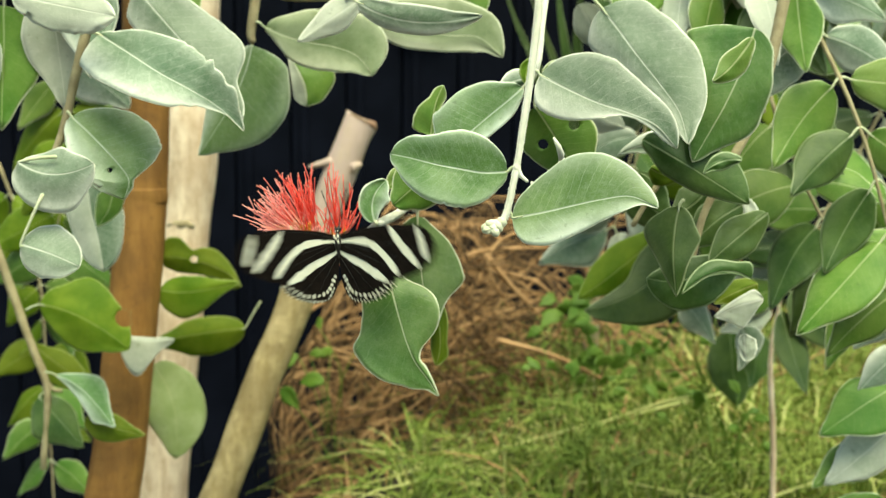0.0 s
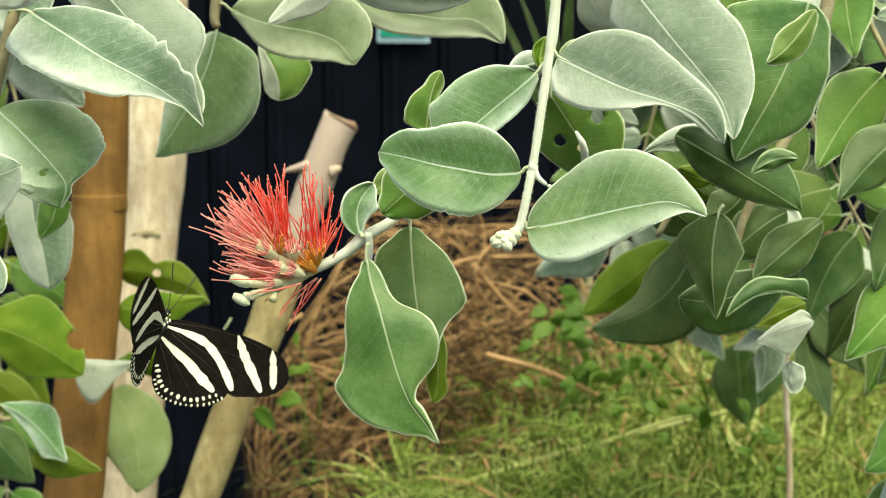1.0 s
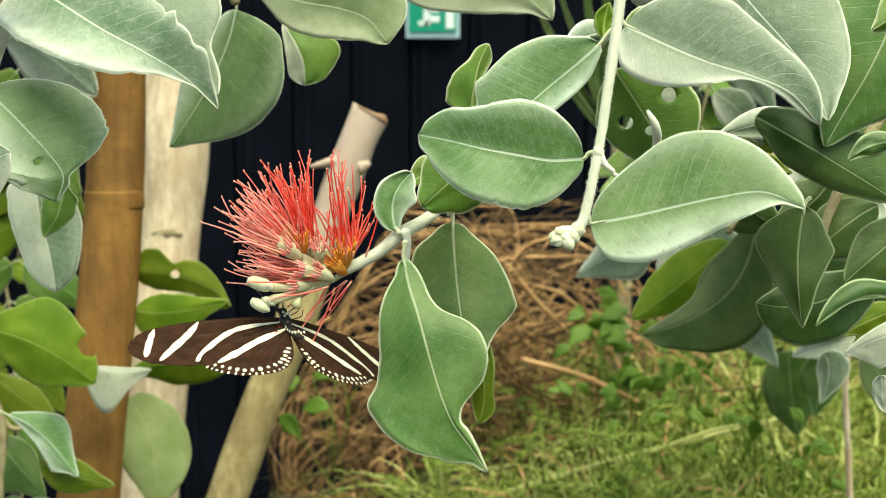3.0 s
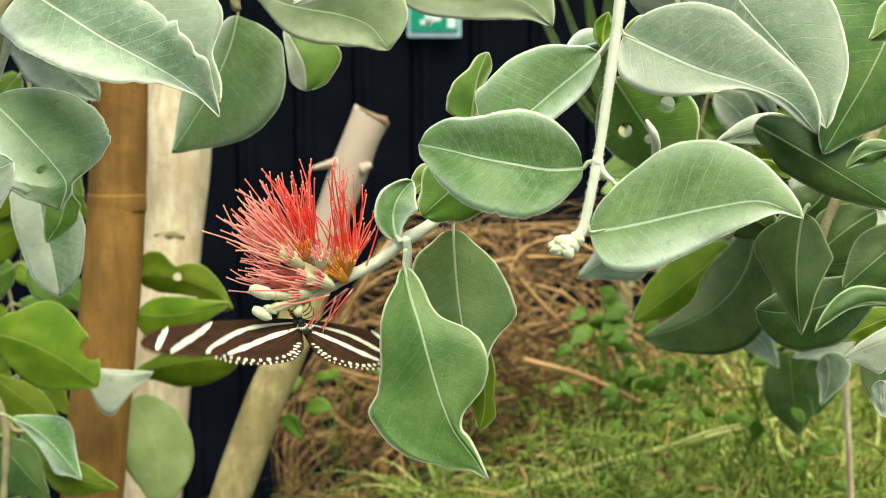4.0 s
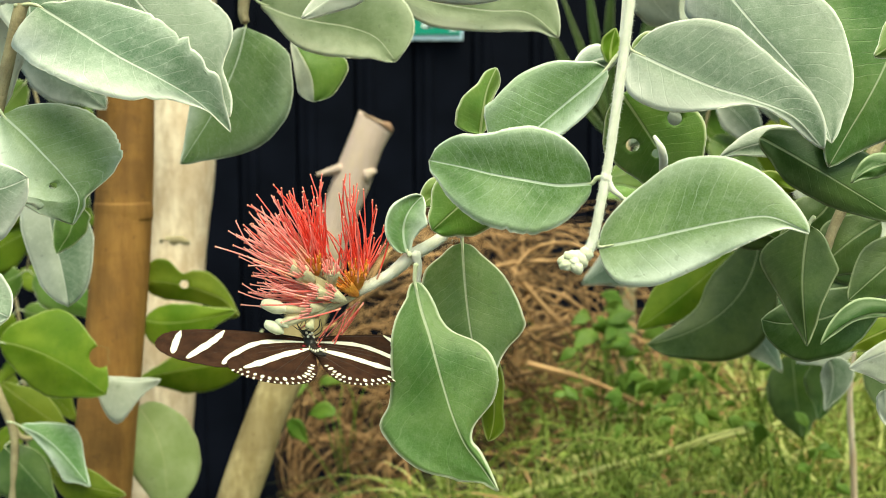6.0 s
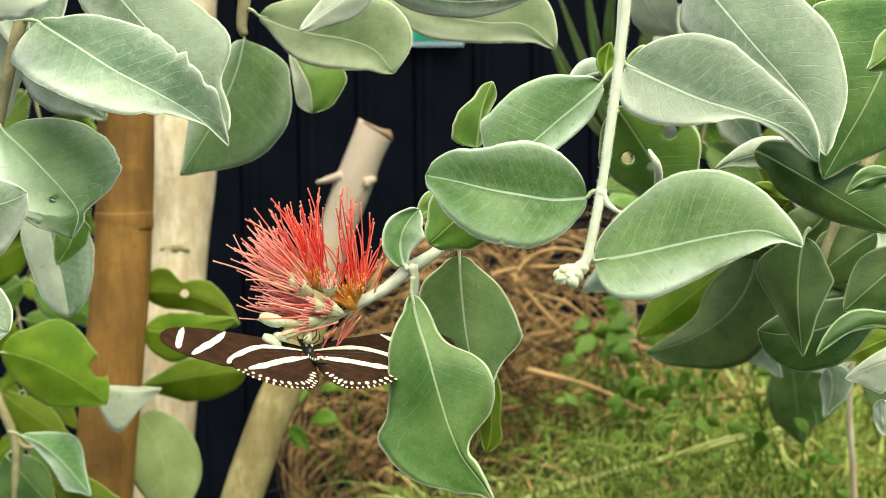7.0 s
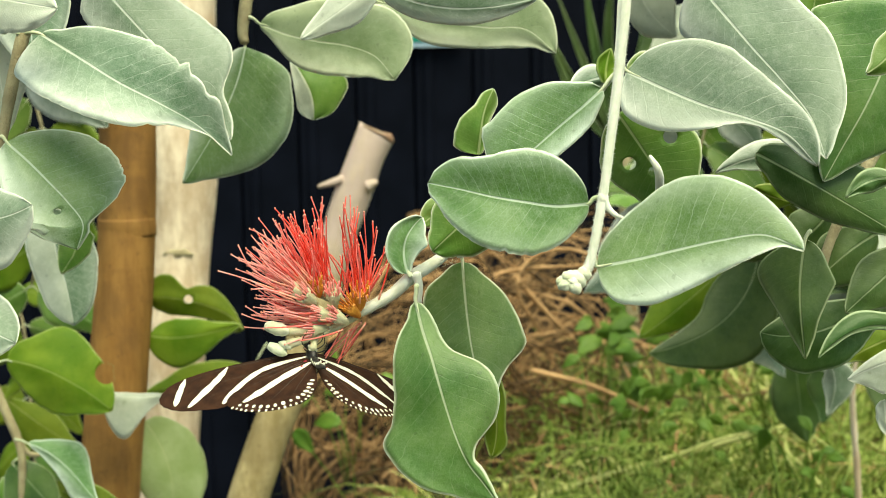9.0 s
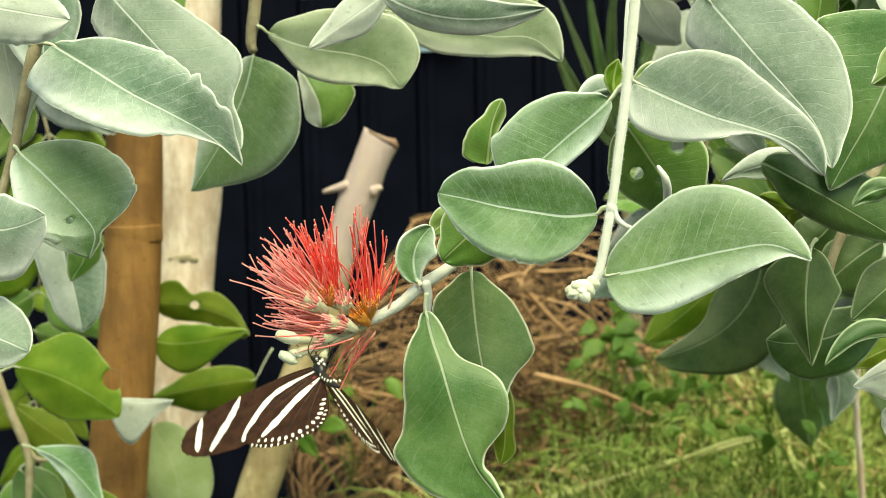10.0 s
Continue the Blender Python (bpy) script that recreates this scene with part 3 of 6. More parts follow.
# ---------- dry vines, grass and herbs on the bank ----------
def build_vines():
    rnd = random.Random(5)
    for name, mat, count, seed in (("dry_vines", VINE, 330, 1), ("dark_dry_vines", VINEDARK, 260, 2)):
        rnd.seed(seed)
        bm = bmesh.new()
        for i in range(count):
            x, y = rnd.gauss(0.03, 0.15), rnd.uniform(1.3, 1.75)
            z = bank(x, y) + rnd.uniform(-0.06, 0.24) * math.exp(-(((x - 0.06) / 0.17) ** 2)) + 0.01
            a = rnd.uniform(0, 2 * math.pi)
            n, r = rnd.uniform(0.18, 0.65), rnd.choice((0.0006, 0.0009, 0.0012, 0.0016, 0.0022))
            p, pts = Vector((x, y, z)), []
            turn = rnd.choice((-1, 1)) * rnd.uniform(0.05, 1.5)
            for k in range(8):
                pts.append(p.copy())
                a += turn * rnd.uniform(0.3, 0.9)
                p += Vector((math.cos(a), 0.35 * math.sin(a * 1.7), 0.8 * math.sin(a) - 0.15)) * n / 6
                p.z = min(p.z, 0.915 + 0.025 * math.sin(i))
                p.x = max(p.x, -0.19 + 0.6 * max(0.0, p.z - 0.70))
            tube(bm, pts, [r, r, r * 0.7], 16, 4)
        tagged(finish(bm, name, mat), "tangled dry brown vines heaped on the bank", "dead vines", kind="stuff")


build_vines()


def blades(name, mat, count, tall, seed, label, where, lay=1.1):
    """Fine curved blades, each a tapered strip."""
    rnd = random.Random(seed)
    verts, faces = [], []
    for i in range(count):
        x, y = where(rnd)
        z = bank(x, y) - 0.01 + rnd.uniform(0, 0.04)
        n, w = tall * rnd.uniform(0.35, 1.25), rnd.uniform(0.0006, 0.0026)
        a, lean = rnd.uniform(0, 6.28), rnd.uniform(0.1, lay)
        curl = rnd.uniform(-1.2, 1.2)
        side = Vector((math.cos(a + 1.57), math.sin(a + 1.57), rnd.uniform(-0.6, 0.6))).normalized() * w
        p = Vector((x, y, z))
        for k in range(6):
            f = k / 5
            b = a + curl * f
            up = math.cos(lean * 1.5 * f)
            p = p + Vector((math.cos(b) * lean, math.sin(b) * lean, up)) * (n / 6)
            s = side * (1 - f * 0.9)
            verts += [p - s, p + s]
            if k:
                j = len(verts)
                faces.append((j - 4, j - 3, j - 1, j - 2))
    me = bpy.data.meshes.new(name)
    me.from_pydata([tuple(v) for v in verts], [], faces)
    me.materials.append(mat)
    tagged(new(name, me), label, "grass", kind="stuff")


def build_grass():
    def meadow(rnd):
        while True:
            x, y = rnd.uniform(-0.14, 1.35), rnd.uniform(0.75, 1.85)
            dense = step((x - 0.0) / 0.3) if y > 1.2 else step((x + 0.12) / 0.25)
            dense *= (1 - step((x - 0.7) / 0.6)) * step((y - 0.72) / 0.25) * (1 - step((y - 1.6) / 0.25))
            tuft = 0.5 + 0.5 * noise.noise((x * 14, y * 9, 0.0))
            if rnd.random() < dense * (0.25 + 0.9 * tuft):
                return x, y

    blades("grass", GRASS, 7500, 0.085, 3, "fine yellow-green grass on the bank", meadow, 3.0)
    def around(rnd):
        while True:
            x, y = rnd.gauss(0.3, 1.3), rnd.gauss(0.6, 1.3)
            if y < 2.3 and not (-0.6 < x < 1.0 and 0.75 < y < 1.8) and rnd.random() < 0.2 + noise.noise((x * 5, y * 5, 2.0)):
                return x, y

    blades("outer_grass", GRASS, 9000, 0.10, 14, "sparse green grass spreading over the open ground", around, 2.4)
    blades("dry_grass", STRAW, 1800, 0.10, 4, "straw-coloured blades among the grass", meadow, 3.4)
    blades("brown_litter", VINE, 700, 0.10, 8, "brown withered blades among the grass", meadow, 2.6)
    rnd = random.Random(12)
    bm = bmesh.new()
    for i in range(460):
        x, y = meadow(rnd)
        p = Vector((x, y, bank(x, y) + rnd.uniform(0.0, 0.06)))
        a = rnd.uniform(0, 6.28)
        go = Vector((math.cos(a), 0.6 * math.sin(a), rnd.uniform(0.2, 1.2))).normalized()
        n = rnd.uniform(0.06, 0.14)
        end = p + go * n + Vector((0, 0, -0.25 * n))
        stem = [p, p + go * n * 0.55, end]
        tube(bm, stem, [0.0015, 0.0009], 6, 4)
        for q in spline(stem, 11)[2:]:
            for sign in (-1, 1):
                out = (go.orthogonal() * sign + go * 0.8 + Vector((rnd.gauss(0, 0.3), rnd.gauss(0, 0.3), rnd.gauss(0.1, 0.3)))).normalized()
                m = rnd.uniform(0.010, 0.026)
                tube(bm, [q, q + out * m * 0.5, q + out * m + Vector((0, 0, -0.2 * m))], [0.0011, 0.0005], 2, 3)
    tagged(finish(bm, "feathery_plants", FEATHER), "feathery yellow-green sprigs growing in the grass", "plants", kind="stuff")
    rnd = random.Random(9)
    clumps = (
        ((0.186, 1.233, 0.822), 0.022, 16, 0.034), ((0.167, 1.286, 0.846), 0.020, 9, 0.024), ((0.204, 1.179, 0.787), 0.020, 9, 0.022), ((0.241, 1.133, 0.824), 0.030, 10, 0.018),
        ((0.147, 1.130, 0.798), 0.035, 12, 0.020), ((-0.097, 1.179, 0.787), 0.030, 7, 0.026), ((0.289, 1.083, 0.834), 0.040, 12, 0.016), ((0.305, 0.977, 0.780), 0.030, 8, 0.018),
    )
    for k, (centre, spread, count, size) in enumerate(clumps):
        herb = thing("herb", None, "broad-leaved green herb growing among grass and dry vines", "plant", "herbs on the bank")
        for i in range(count):
            b = Vector(centre) + Vector((rnd.gauss(0, spread), rnd.gauss(0, spread), rnd.gauss(0, spread * 0.8)))
            a, n = rnd.uniform(0, 6.28), size * rnd.uniform(0.6, 1.3)
            go = Vector((math.cos(a), 0.4 * math.sin(a), rnd.uniform(-0.9, 0.5))).normalized()
            row = (n * 0.20, n * 0.30, n * 0.26, n * 0.12)
            bm = bmesh.new()
            leaf_mesh(bm, b, b + go * n * 0.5 + Vector((0, 0, n * 0.1)), b + go * n, row, row, face=Vector((rnd.uniform(-0.7, 0.7), -0.8, rnd.uniform(0, 0.8))).normalized(), fold=rnd.uniform(-0.3, 0.3), long=8, wide=3, seed=k * 40 + i)
            part("leaf", bm, HERB, herb)
            bm = bmesh.new()
            low = Vector((centre[0] + rnd.gauss(0, 0.01), centre[1], max(bank(b.x, b.y), b.z - 0.09)))
            tube(bm, [low, low.lerp(b, 0.5) + Vector((rnd.gauss(0, 0.008), 0, 0.004)), b], [0.0009, 0.0006], 4, 4)
            part("stem", bm, HERB, herb)
    for pts, r, mat, label in (
        ([(0.0184, 1.0682, 0.6997), (0.1119, 1.0882, 0.7251), (0.2189, 1.1079, 0.7489), (0.3237, 1.1274, 0.7698)], 0.0042, STRAW, "long pale green grass stem lying across the grass"),
        ([(0.0861, 1.2515, 0.8004), (0.1490, 1.2327, 0.7864), (0.2101, 1.2127, 0.7604)], 0.0035, VINE, "brown stick lying among the dry vines"),
        ([(-0.1777, 1.1806, 0.8021), (-0.1471, 1.1835, 0.8298), (-0.1099, 1.2059, 0.8521)], 0.0042, VINE, "brown stick lying among the dry vines"),
        ([(0.0740, 1.3643, 0.8880), (0.1122, 1.3596, 0.8436), (0.1569, 1.3549, 0.7992)], 0.0035, VINE, "brown stick lying among the dry vines"),
        ([(0.1561, 1.0722, 0.7377), (0.2378, 1.0754, 0.7682), (0.2939, 1.0768, 0.7809)], 0.0022, STRAW, "long pale green grass stem lying across the grass")):
        top = thing("stick" if "stick" in label else "grass_stem", None, label, "plant stem")
        twig(top, pts, [r, r * 0.8, r * 0.5], mat, 14, 7, name="stem")


build_grass()

# ---------- branches of the shrub ----------
young_branch = thing("leafy_branch", None, "pale felted twig with broad grey-green leaves and an end bud", "branch", "leafy branches of the shrub")
twig(young_branch, [(0.0541, 0.3480, 1.1310), (0.0519, 0.3452, 1.1040), (0.0506, 0.3438, 1.0898), (0.0493, 0.3426, 1.0787), (0.0477, 0.3413, 1.0660), (0.0461, 0.3402, 1.0550), (0.0440, 0.3388, 1.0407), (0.0419, 0.3376, 1.0296), (0.0398, 0.3367, 1.0201), (0.0379, 0.3362, 1.0157)], [0.00175, 0.00167, 0.00159, 0.00151, 0.00151, 0.00143, 0.00136, 0.00136, 0.00136, 0.00128], TWIG, count=40, rough=0.05)
twig(young_branch, [(0.0434, 0.3384, 1.0375), (0.0451, 0.3381, 1.0340), (0.0477, 0.3378, 1.0318)], [0.00128, 0.00096, 0.00064], TWIG, count=8)
twig(young_branch, [(0.0507, 0.3584, 1.0303), (0.0582, 0.3615, 1.0273), (0.0625, 0.3621, 1.0327), (0.0626, 0.3559, 1.0397), (0.0609, 0.3495, 1.0446), (0.0587, 0.3499, 1.0486)], [0.00068, 0.00085, 0.00101, 0.00135, 0.00118, 0.00051], TWIG, count=16)
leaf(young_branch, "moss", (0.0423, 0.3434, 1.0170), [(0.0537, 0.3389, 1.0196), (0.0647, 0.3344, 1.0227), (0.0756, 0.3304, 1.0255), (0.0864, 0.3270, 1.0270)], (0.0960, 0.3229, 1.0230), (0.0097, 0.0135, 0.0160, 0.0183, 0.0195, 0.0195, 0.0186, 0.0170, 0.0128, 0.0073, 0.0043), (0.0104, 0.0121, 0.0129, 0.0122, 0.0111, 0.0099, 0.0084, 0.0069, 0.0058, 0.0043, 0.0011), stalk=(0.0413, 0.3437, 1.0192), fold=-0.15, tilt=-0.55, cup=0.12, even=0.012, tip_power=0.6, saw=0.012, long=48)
leaf(young_branch, "moss", (0.0403, 0.3463, 1.0351), [(0.0306, 0.3431, 1.0348), (0.0212, 0.3400, 1.0364), (0.0121, 0.3410, 1.0380), (0.0031, 0.3460, 1.0400)], (-0.0062, 0.3511, 1.0417), (0.0059, 0.0097, 0.0126, 0.0147, 0.0150, 0.0146, 0.0140, 0.0125, 0.0108, 0.0086, 0.0050), (0.0100, 0.0131, 0.0143, 0.0150, 0.0152, 0.0144, 0.0132, 0.0113, 0.0099, 0.0090, 0.0067), stalk=(0.0430, 0.3465, 1.0368), fold=-0.25, tilt=0.15, cup=0.06, even=0.012, tip_power=0.5, saw=0.02, long=48, notches=((1, 0.36, 0.05, 0.012), (1, 0.42, 0.04, 0.01), (1, 0.47, 0.05, 0.012), (1, 0.29, 0.04, 0.01)), skylit=0)
leaf(young_branch, "moss", (0.0478, 0.3720, 1.0688), [(0.0414, 0.3722, 1.0632), (0.0348, 0.3725, 1.0578), (0.0283, 0.3727, 1.0522), (0.0216, 0.3729, 1.0468)], (0.0145, 0.3732, 1.0419), (0.0035, 0.0055, 0.0064, 0.0066, 0.0066, 0.0064, 0.0059, 0.0046, 0.0035), (0.0066, 0.0107, 0.0132, 0.0148, 0.0159, 0.0158, 0.0155, 0.0149, 0.0140), stalk=(0.0523, 0.3725, 1.0737), fold=-0.22, tilt=0.22, even=0.012, skylit=1)
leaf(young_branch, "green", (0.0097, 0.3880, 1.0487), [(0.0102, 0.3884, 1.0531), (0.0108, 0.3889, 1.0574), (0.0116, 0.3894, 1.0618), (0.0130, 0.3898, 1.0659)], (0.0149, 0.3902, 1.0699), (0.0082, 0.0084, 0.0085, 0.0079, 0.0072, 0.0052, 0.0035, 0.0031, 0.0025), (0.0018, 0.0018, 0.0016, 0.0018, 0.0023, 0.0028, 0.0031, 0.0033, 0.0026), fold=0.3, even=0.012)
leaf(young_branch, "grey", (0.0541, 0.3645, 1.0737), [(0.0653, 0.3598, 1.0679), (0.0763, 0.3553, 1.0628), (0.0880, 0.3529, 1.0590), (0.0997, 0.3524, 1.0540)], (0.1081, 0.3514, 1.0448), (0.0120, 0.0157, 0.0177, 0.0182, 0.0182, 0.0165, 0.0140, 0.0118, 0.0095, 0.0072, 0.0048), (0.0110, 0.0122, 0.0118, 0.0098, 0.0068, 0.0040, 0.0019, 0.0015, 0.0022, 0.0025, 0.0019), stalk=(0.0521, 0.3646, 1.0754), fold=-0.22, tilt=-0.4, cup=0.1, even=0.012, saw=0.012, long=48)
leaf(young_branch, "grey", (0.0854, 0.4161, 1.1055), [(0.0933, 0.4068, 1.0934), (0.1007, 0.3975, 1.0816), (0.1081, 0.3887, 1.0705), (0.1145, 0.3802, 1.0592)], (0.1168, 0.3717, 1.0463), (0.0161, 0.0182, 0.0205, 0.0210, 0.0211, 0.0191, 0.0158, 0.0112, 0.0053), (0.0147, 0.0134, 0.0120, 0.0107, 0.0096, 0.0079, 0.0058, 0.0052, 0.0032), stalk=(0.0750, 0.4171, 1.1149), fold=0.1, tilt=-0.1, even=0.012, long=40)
leaf(young_branch, "sage", (0.1492, 0.3959, 1.0957), [(0.1458, 0.3955, 1.0835), (0.1412, 0.3950, 1.0717), (0.1360, 0.3954, 1.0603), (0.1302, 0.3967, 1.0492)], (0.1244, 0.3979, 1.0378), (0.0094, 0.0116, 0.0143, 0.0151, 0.0155, 0.0162, 0.0138, 0.0090, 0.0045), (0.0271, 0.0269, 0.0251, 0.0225, 0.0194, 0.0158, 0.0128, 0.0094, 0.0053), fold=0.12, tilt=-0.2, even=0.012, long=40, skylit=0)
leaf(young_branch, "green", (0.1365, 0.3494, 1.0888), (0.1285, 0.3482, 1.0777), (0.1207, 0.3476, 1.0713), (0.0033, 0.0047, 0.0052, 0.0042, 0.0024), (0.0033, 0.0050, 0.0054, 0.0042, 0.0020), fold=0.25)
leaf(young_branch, "green", (0.0532, 0.3776, 1.0612), (0.0635, 0.3777, 1.0461), (0.0738, 0.3777, 1.0290), (0.0104, 0.0150, 0.0164, 0.0151, 0.0093), (0.0104, 0.0143, 0.0135, 0.0107, 0.0074), stalk=(0.0539, 0.3783, 1.0677), fold=0.2, holes=((0.42, -0.45, 0.0022), (0.58, -0.1, 0.0015), (0.42, 0.62, 0.0024)), long=40, wide=12)
leaf(young_branch, "grey", (0.0528, 0.3822, 1.0726), (0.0449, 0.3821, 1.0717), (0.0379, 0.3817, 1.0674), (0.0024, 0.0029, 0.0032, 0.0029, 0.0019), (0.0028, 0.0044, 0.0047, 0.0039, 0.0022), fold=0.2)
leaf(young_branch, "lime", (0.0492, 0.3751, 1.0705), (0.0496, 0.3757, 1.0765), (0.0510, 0.3762, 1.0813), (0.0020, 0.0029, 0.0032, 0.0028, 0.0016), (0.0020, 0.0027, 0.0028, 0.0025, 0.0015), fold=0.3)
leaf(young_branch, "green", (0.0561, 0.3756, 1.0748), (0.0613, 0.3759, 1.0778), (0.0656, 0.3757, 1.0761), (0.0016, 0.0022, 0.0025, 0.0021, 0.0015), (0.0020, 0.0025, 0.0025, 0.0021, 0.0013))
for x, y, z, rx, rz, turn in ((0.0360, 0.3361, 1.0146, 0.0029, 0.0021, 0.6), (0.0336, 0.3357, 1.0152, 0.0025, 0.0017, 0.1), (0.0325, 0.3352, 1.0131, 0.0024, 0.0017, -0.3), (0.0349, 0.3350, 1.0125, 0.0024, 0.0018, 0.9), (0.0379, 0.3360, 1.0161, 0.0021, 0.0017, 0.8), (0.0312, 0.3358, 1.0141, 0.0016, 0.0013, -0.7), (0.0341, 0.3348, 1.0139, 0.0019, 0.0015, 0.4)):
    bm = bmesh.new()
    blob(bm, (x, y, z), (rx, rx * 0.75, rz), Matrix.Rotation(turn, 3, "Y"), 0.28, 12, 16)
    finish(bm, "end_bud", BUD, young_branch, "pale woolly bud")
flowering_branch = thing("flowering_branch", None, "felted twig bearing a red brush flower and drooping grey-green leaves", "branch", "leafy branches of the shrub")
twig(flowering_branch, [(0.0624, 0.4103, 1.1266), (0.0579, 0.3994, 1.0997), (0.0551, 0.3930, 1.0777), (0.0480, 0.4000, 1.0669), (0.0373, 0.4030, 1.0579), (0.0262, 0.4021, 1.0486), (0.0159, 0.3990, 1.0389), (0.0057, 0.3937, 1.0263), (-0.0016, 0.3867, 1.0171), (-0.0069, 0.3795, 1.0138), (-0.0126, 0.3757, 1.0107), (-0.0182, 0.3752, 1.0058), (-0.0244, 0.3748, 1.0023), (-0.0291, 0.3746, 1.0002)], [0.00143, 0.00143, 0.00143, 0.00150, 0.00155, 0.00161, 0.0017, 0.0018, 0.00188, 0.00196, 0.00214, 0.00188, 0.00179, 0.00179], TWIG, count=44, rough=0.07)
twig(flowering_branch, [(-0.0108, 0.3725, 1.0124), (-0.0099, 0.3727, 1.0084), (-0.0101, 0.3735, 1.0025)], [0.00156, 0.00122, 0.00087], TWIG, count=8)
twig(flowering_branch, [(0.0028, 0.3798, 1.0170), (0.0039, 0.3800, 1.0188), (0.0039, 0.3799, 1.0174)], [0.00142, 0.00124, 0.00106], TWIG, count=6)
leaf(flowering_branch, "sage", (-0.0109, 0.3643, 1.0047), [(-0.0089, 0.3604, 0.9967), (-0.0063, 0.3566, 0.9891), (-0.0041, 0.3536, 0.9813), (-0.0018, 0.3524, 0.9733), (0.0008, 0.3512, 0.9653), (0.0042, 0.3500, 0.9577), (0.0092, 0.3489, 0.9511)], (0.0139, 0.3479, 0.9443), (0.0036, 0.0045, 0.0049, 0.0069, 0.0126, 0.0156, 0.0166, 0.0163, 0.0147, 0.0118, 0.0051, 0.0024, 0.0026, 0.0019, 0.0011), (0.0034, 0.0077, 0.0109, 0.0124, 0.0135, 0.0141, 0.0155, 0.0175, 0.0217, 0.0207, 0.0187, 0.0150, 0.0099, 0.0073, 0.0023), stalk=(-0.0104, 0.3648, 1.0098), fold=0.10, tilt=0.12, cup=0.1, wave=0.2, even=0.008, long=56, wide=9, skylit=0)
leaf(flowering_branch, "sage", (0.0041, 0.3963, 1.0132), [(0.0047, 0.3941, 1.0031), (0.0056, 0.3918, 0.9930), (0.0070, 0.3891, 0.9832), (0.0093, 0.3861, 0.9737)], (0.0119, 0.3832, 0.9644), (0.0058, 0.0099, 0.0131, 0.0149, 0.0164, 0.0174, 0.0180, 0.0183, 0.0158, 0.0108, 0.0074, 0.0051, 0.0028), (0.0068, 0.0121, 0.0139, 0.0146, 0.0153, 0.0151, 0.0149, 0.0144, 0.0131, 0.0121, 0.0107, 0.0085, 0.0064), stalk=(0.0041, 0.3967, 1.0163), fold=0.2, tilt=-0.1, even=0.01, long=44, skylit=0)
leaf(flowering_branch, "lime", (0.0094, 0.3933, 0.9810), (0.0144, 0.3914, 0.9626), (0.0126, 0.3899, 0.9480), (0.0038, 0.0043, 0.0034, 0.0030, 0.0039), (0.0051, 0.0050, 0.0045, 0.0042, 0.0035), fold=0.2)
leaf(flowering_branch, "moss", (-0.0132, 0.3725, 1.0124), (-0.0141, 0.3735, 1.0221), (-0.0085, 0.3743, 1.0299), (0.0044, 0.0057, 0.0058, 0.0053, 0.0033), (0.0028, 0.0051, 0.0064, 0.0067, 0.0044), stalk=(-0.0125, 0.3723, 1.0114), fold=-0.15, cup=-0.25, tip_power=0.5)
leaf(flowering_branch, "green", (0.0162, 0.3649, 1.0390), (0.0047, 0.3639, 1.0293), (-0.0054, 0.3629, 1.0202), (0.0097, 0.0110, 0.0110, 0.0100, 0.0061), (0.0089, 0.0103, 0.0103, 0.0093, 0.0054), fold=0.2, tip_power=0.5)
leaf(flowering_branch, "green", (0.0011, 0.3983, 1.0288), (-0.0044, 0.3983, 1.0288), (-0.0094, 0.3980, 1.0251), (0.0043, 0.0054, 0.0057, 0.0049, 0.0027), (0.0043, 0.0054, 0.0057, 0.0045, 0.0027))
upper_branch = thing("leafy_branch", None, "brown twig with large grey-green leaves with eaten edges", "branch", "leafy branches of the shrub")
twig(upper_branch, [(-0.1223, 0.4220, 1.1793), (-0.1345, 0.4174, 1.1338), (-0.1407, 0.4143, 1.1034), (-0.1452, 0.4125, 1.0864), (-0.1488, 0.4110, 1.0712), (-0.1517, 0.4095, 1.0570), (-0.1560, 0.4081, 1.0427), (-0.1649, 0.4058, 1.0200)], [0.00306, 0.00287, 0.00249, 0.00230, 0.00210, 0.00191, 0.00172, 0.00153], OLDTWIG, count=34)
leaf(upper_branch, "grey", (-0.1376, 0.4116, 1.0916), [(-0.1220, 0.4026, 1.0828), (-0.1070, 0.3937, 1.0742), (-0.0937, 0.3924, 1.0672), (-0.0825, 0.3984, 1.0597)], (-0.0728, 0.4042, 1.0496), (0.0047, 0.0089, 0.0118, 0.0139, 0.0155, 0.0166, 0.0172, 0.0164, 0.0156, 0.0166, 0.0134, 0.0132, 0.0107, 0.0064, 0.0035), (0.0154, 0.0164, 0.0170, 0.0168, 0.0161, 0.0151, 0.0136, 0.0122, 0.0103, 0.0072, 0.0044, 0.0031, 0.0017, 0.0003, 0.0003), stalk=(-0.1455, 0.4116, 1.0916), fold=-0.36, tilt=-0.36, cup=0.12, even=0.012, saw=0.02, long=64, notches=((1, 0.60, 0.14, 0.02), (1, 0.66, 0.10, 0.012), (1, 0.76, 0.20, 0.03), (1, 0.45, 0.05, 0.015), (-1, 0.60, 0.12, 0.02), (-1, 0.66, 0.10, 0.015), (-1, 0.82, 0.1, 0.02)))
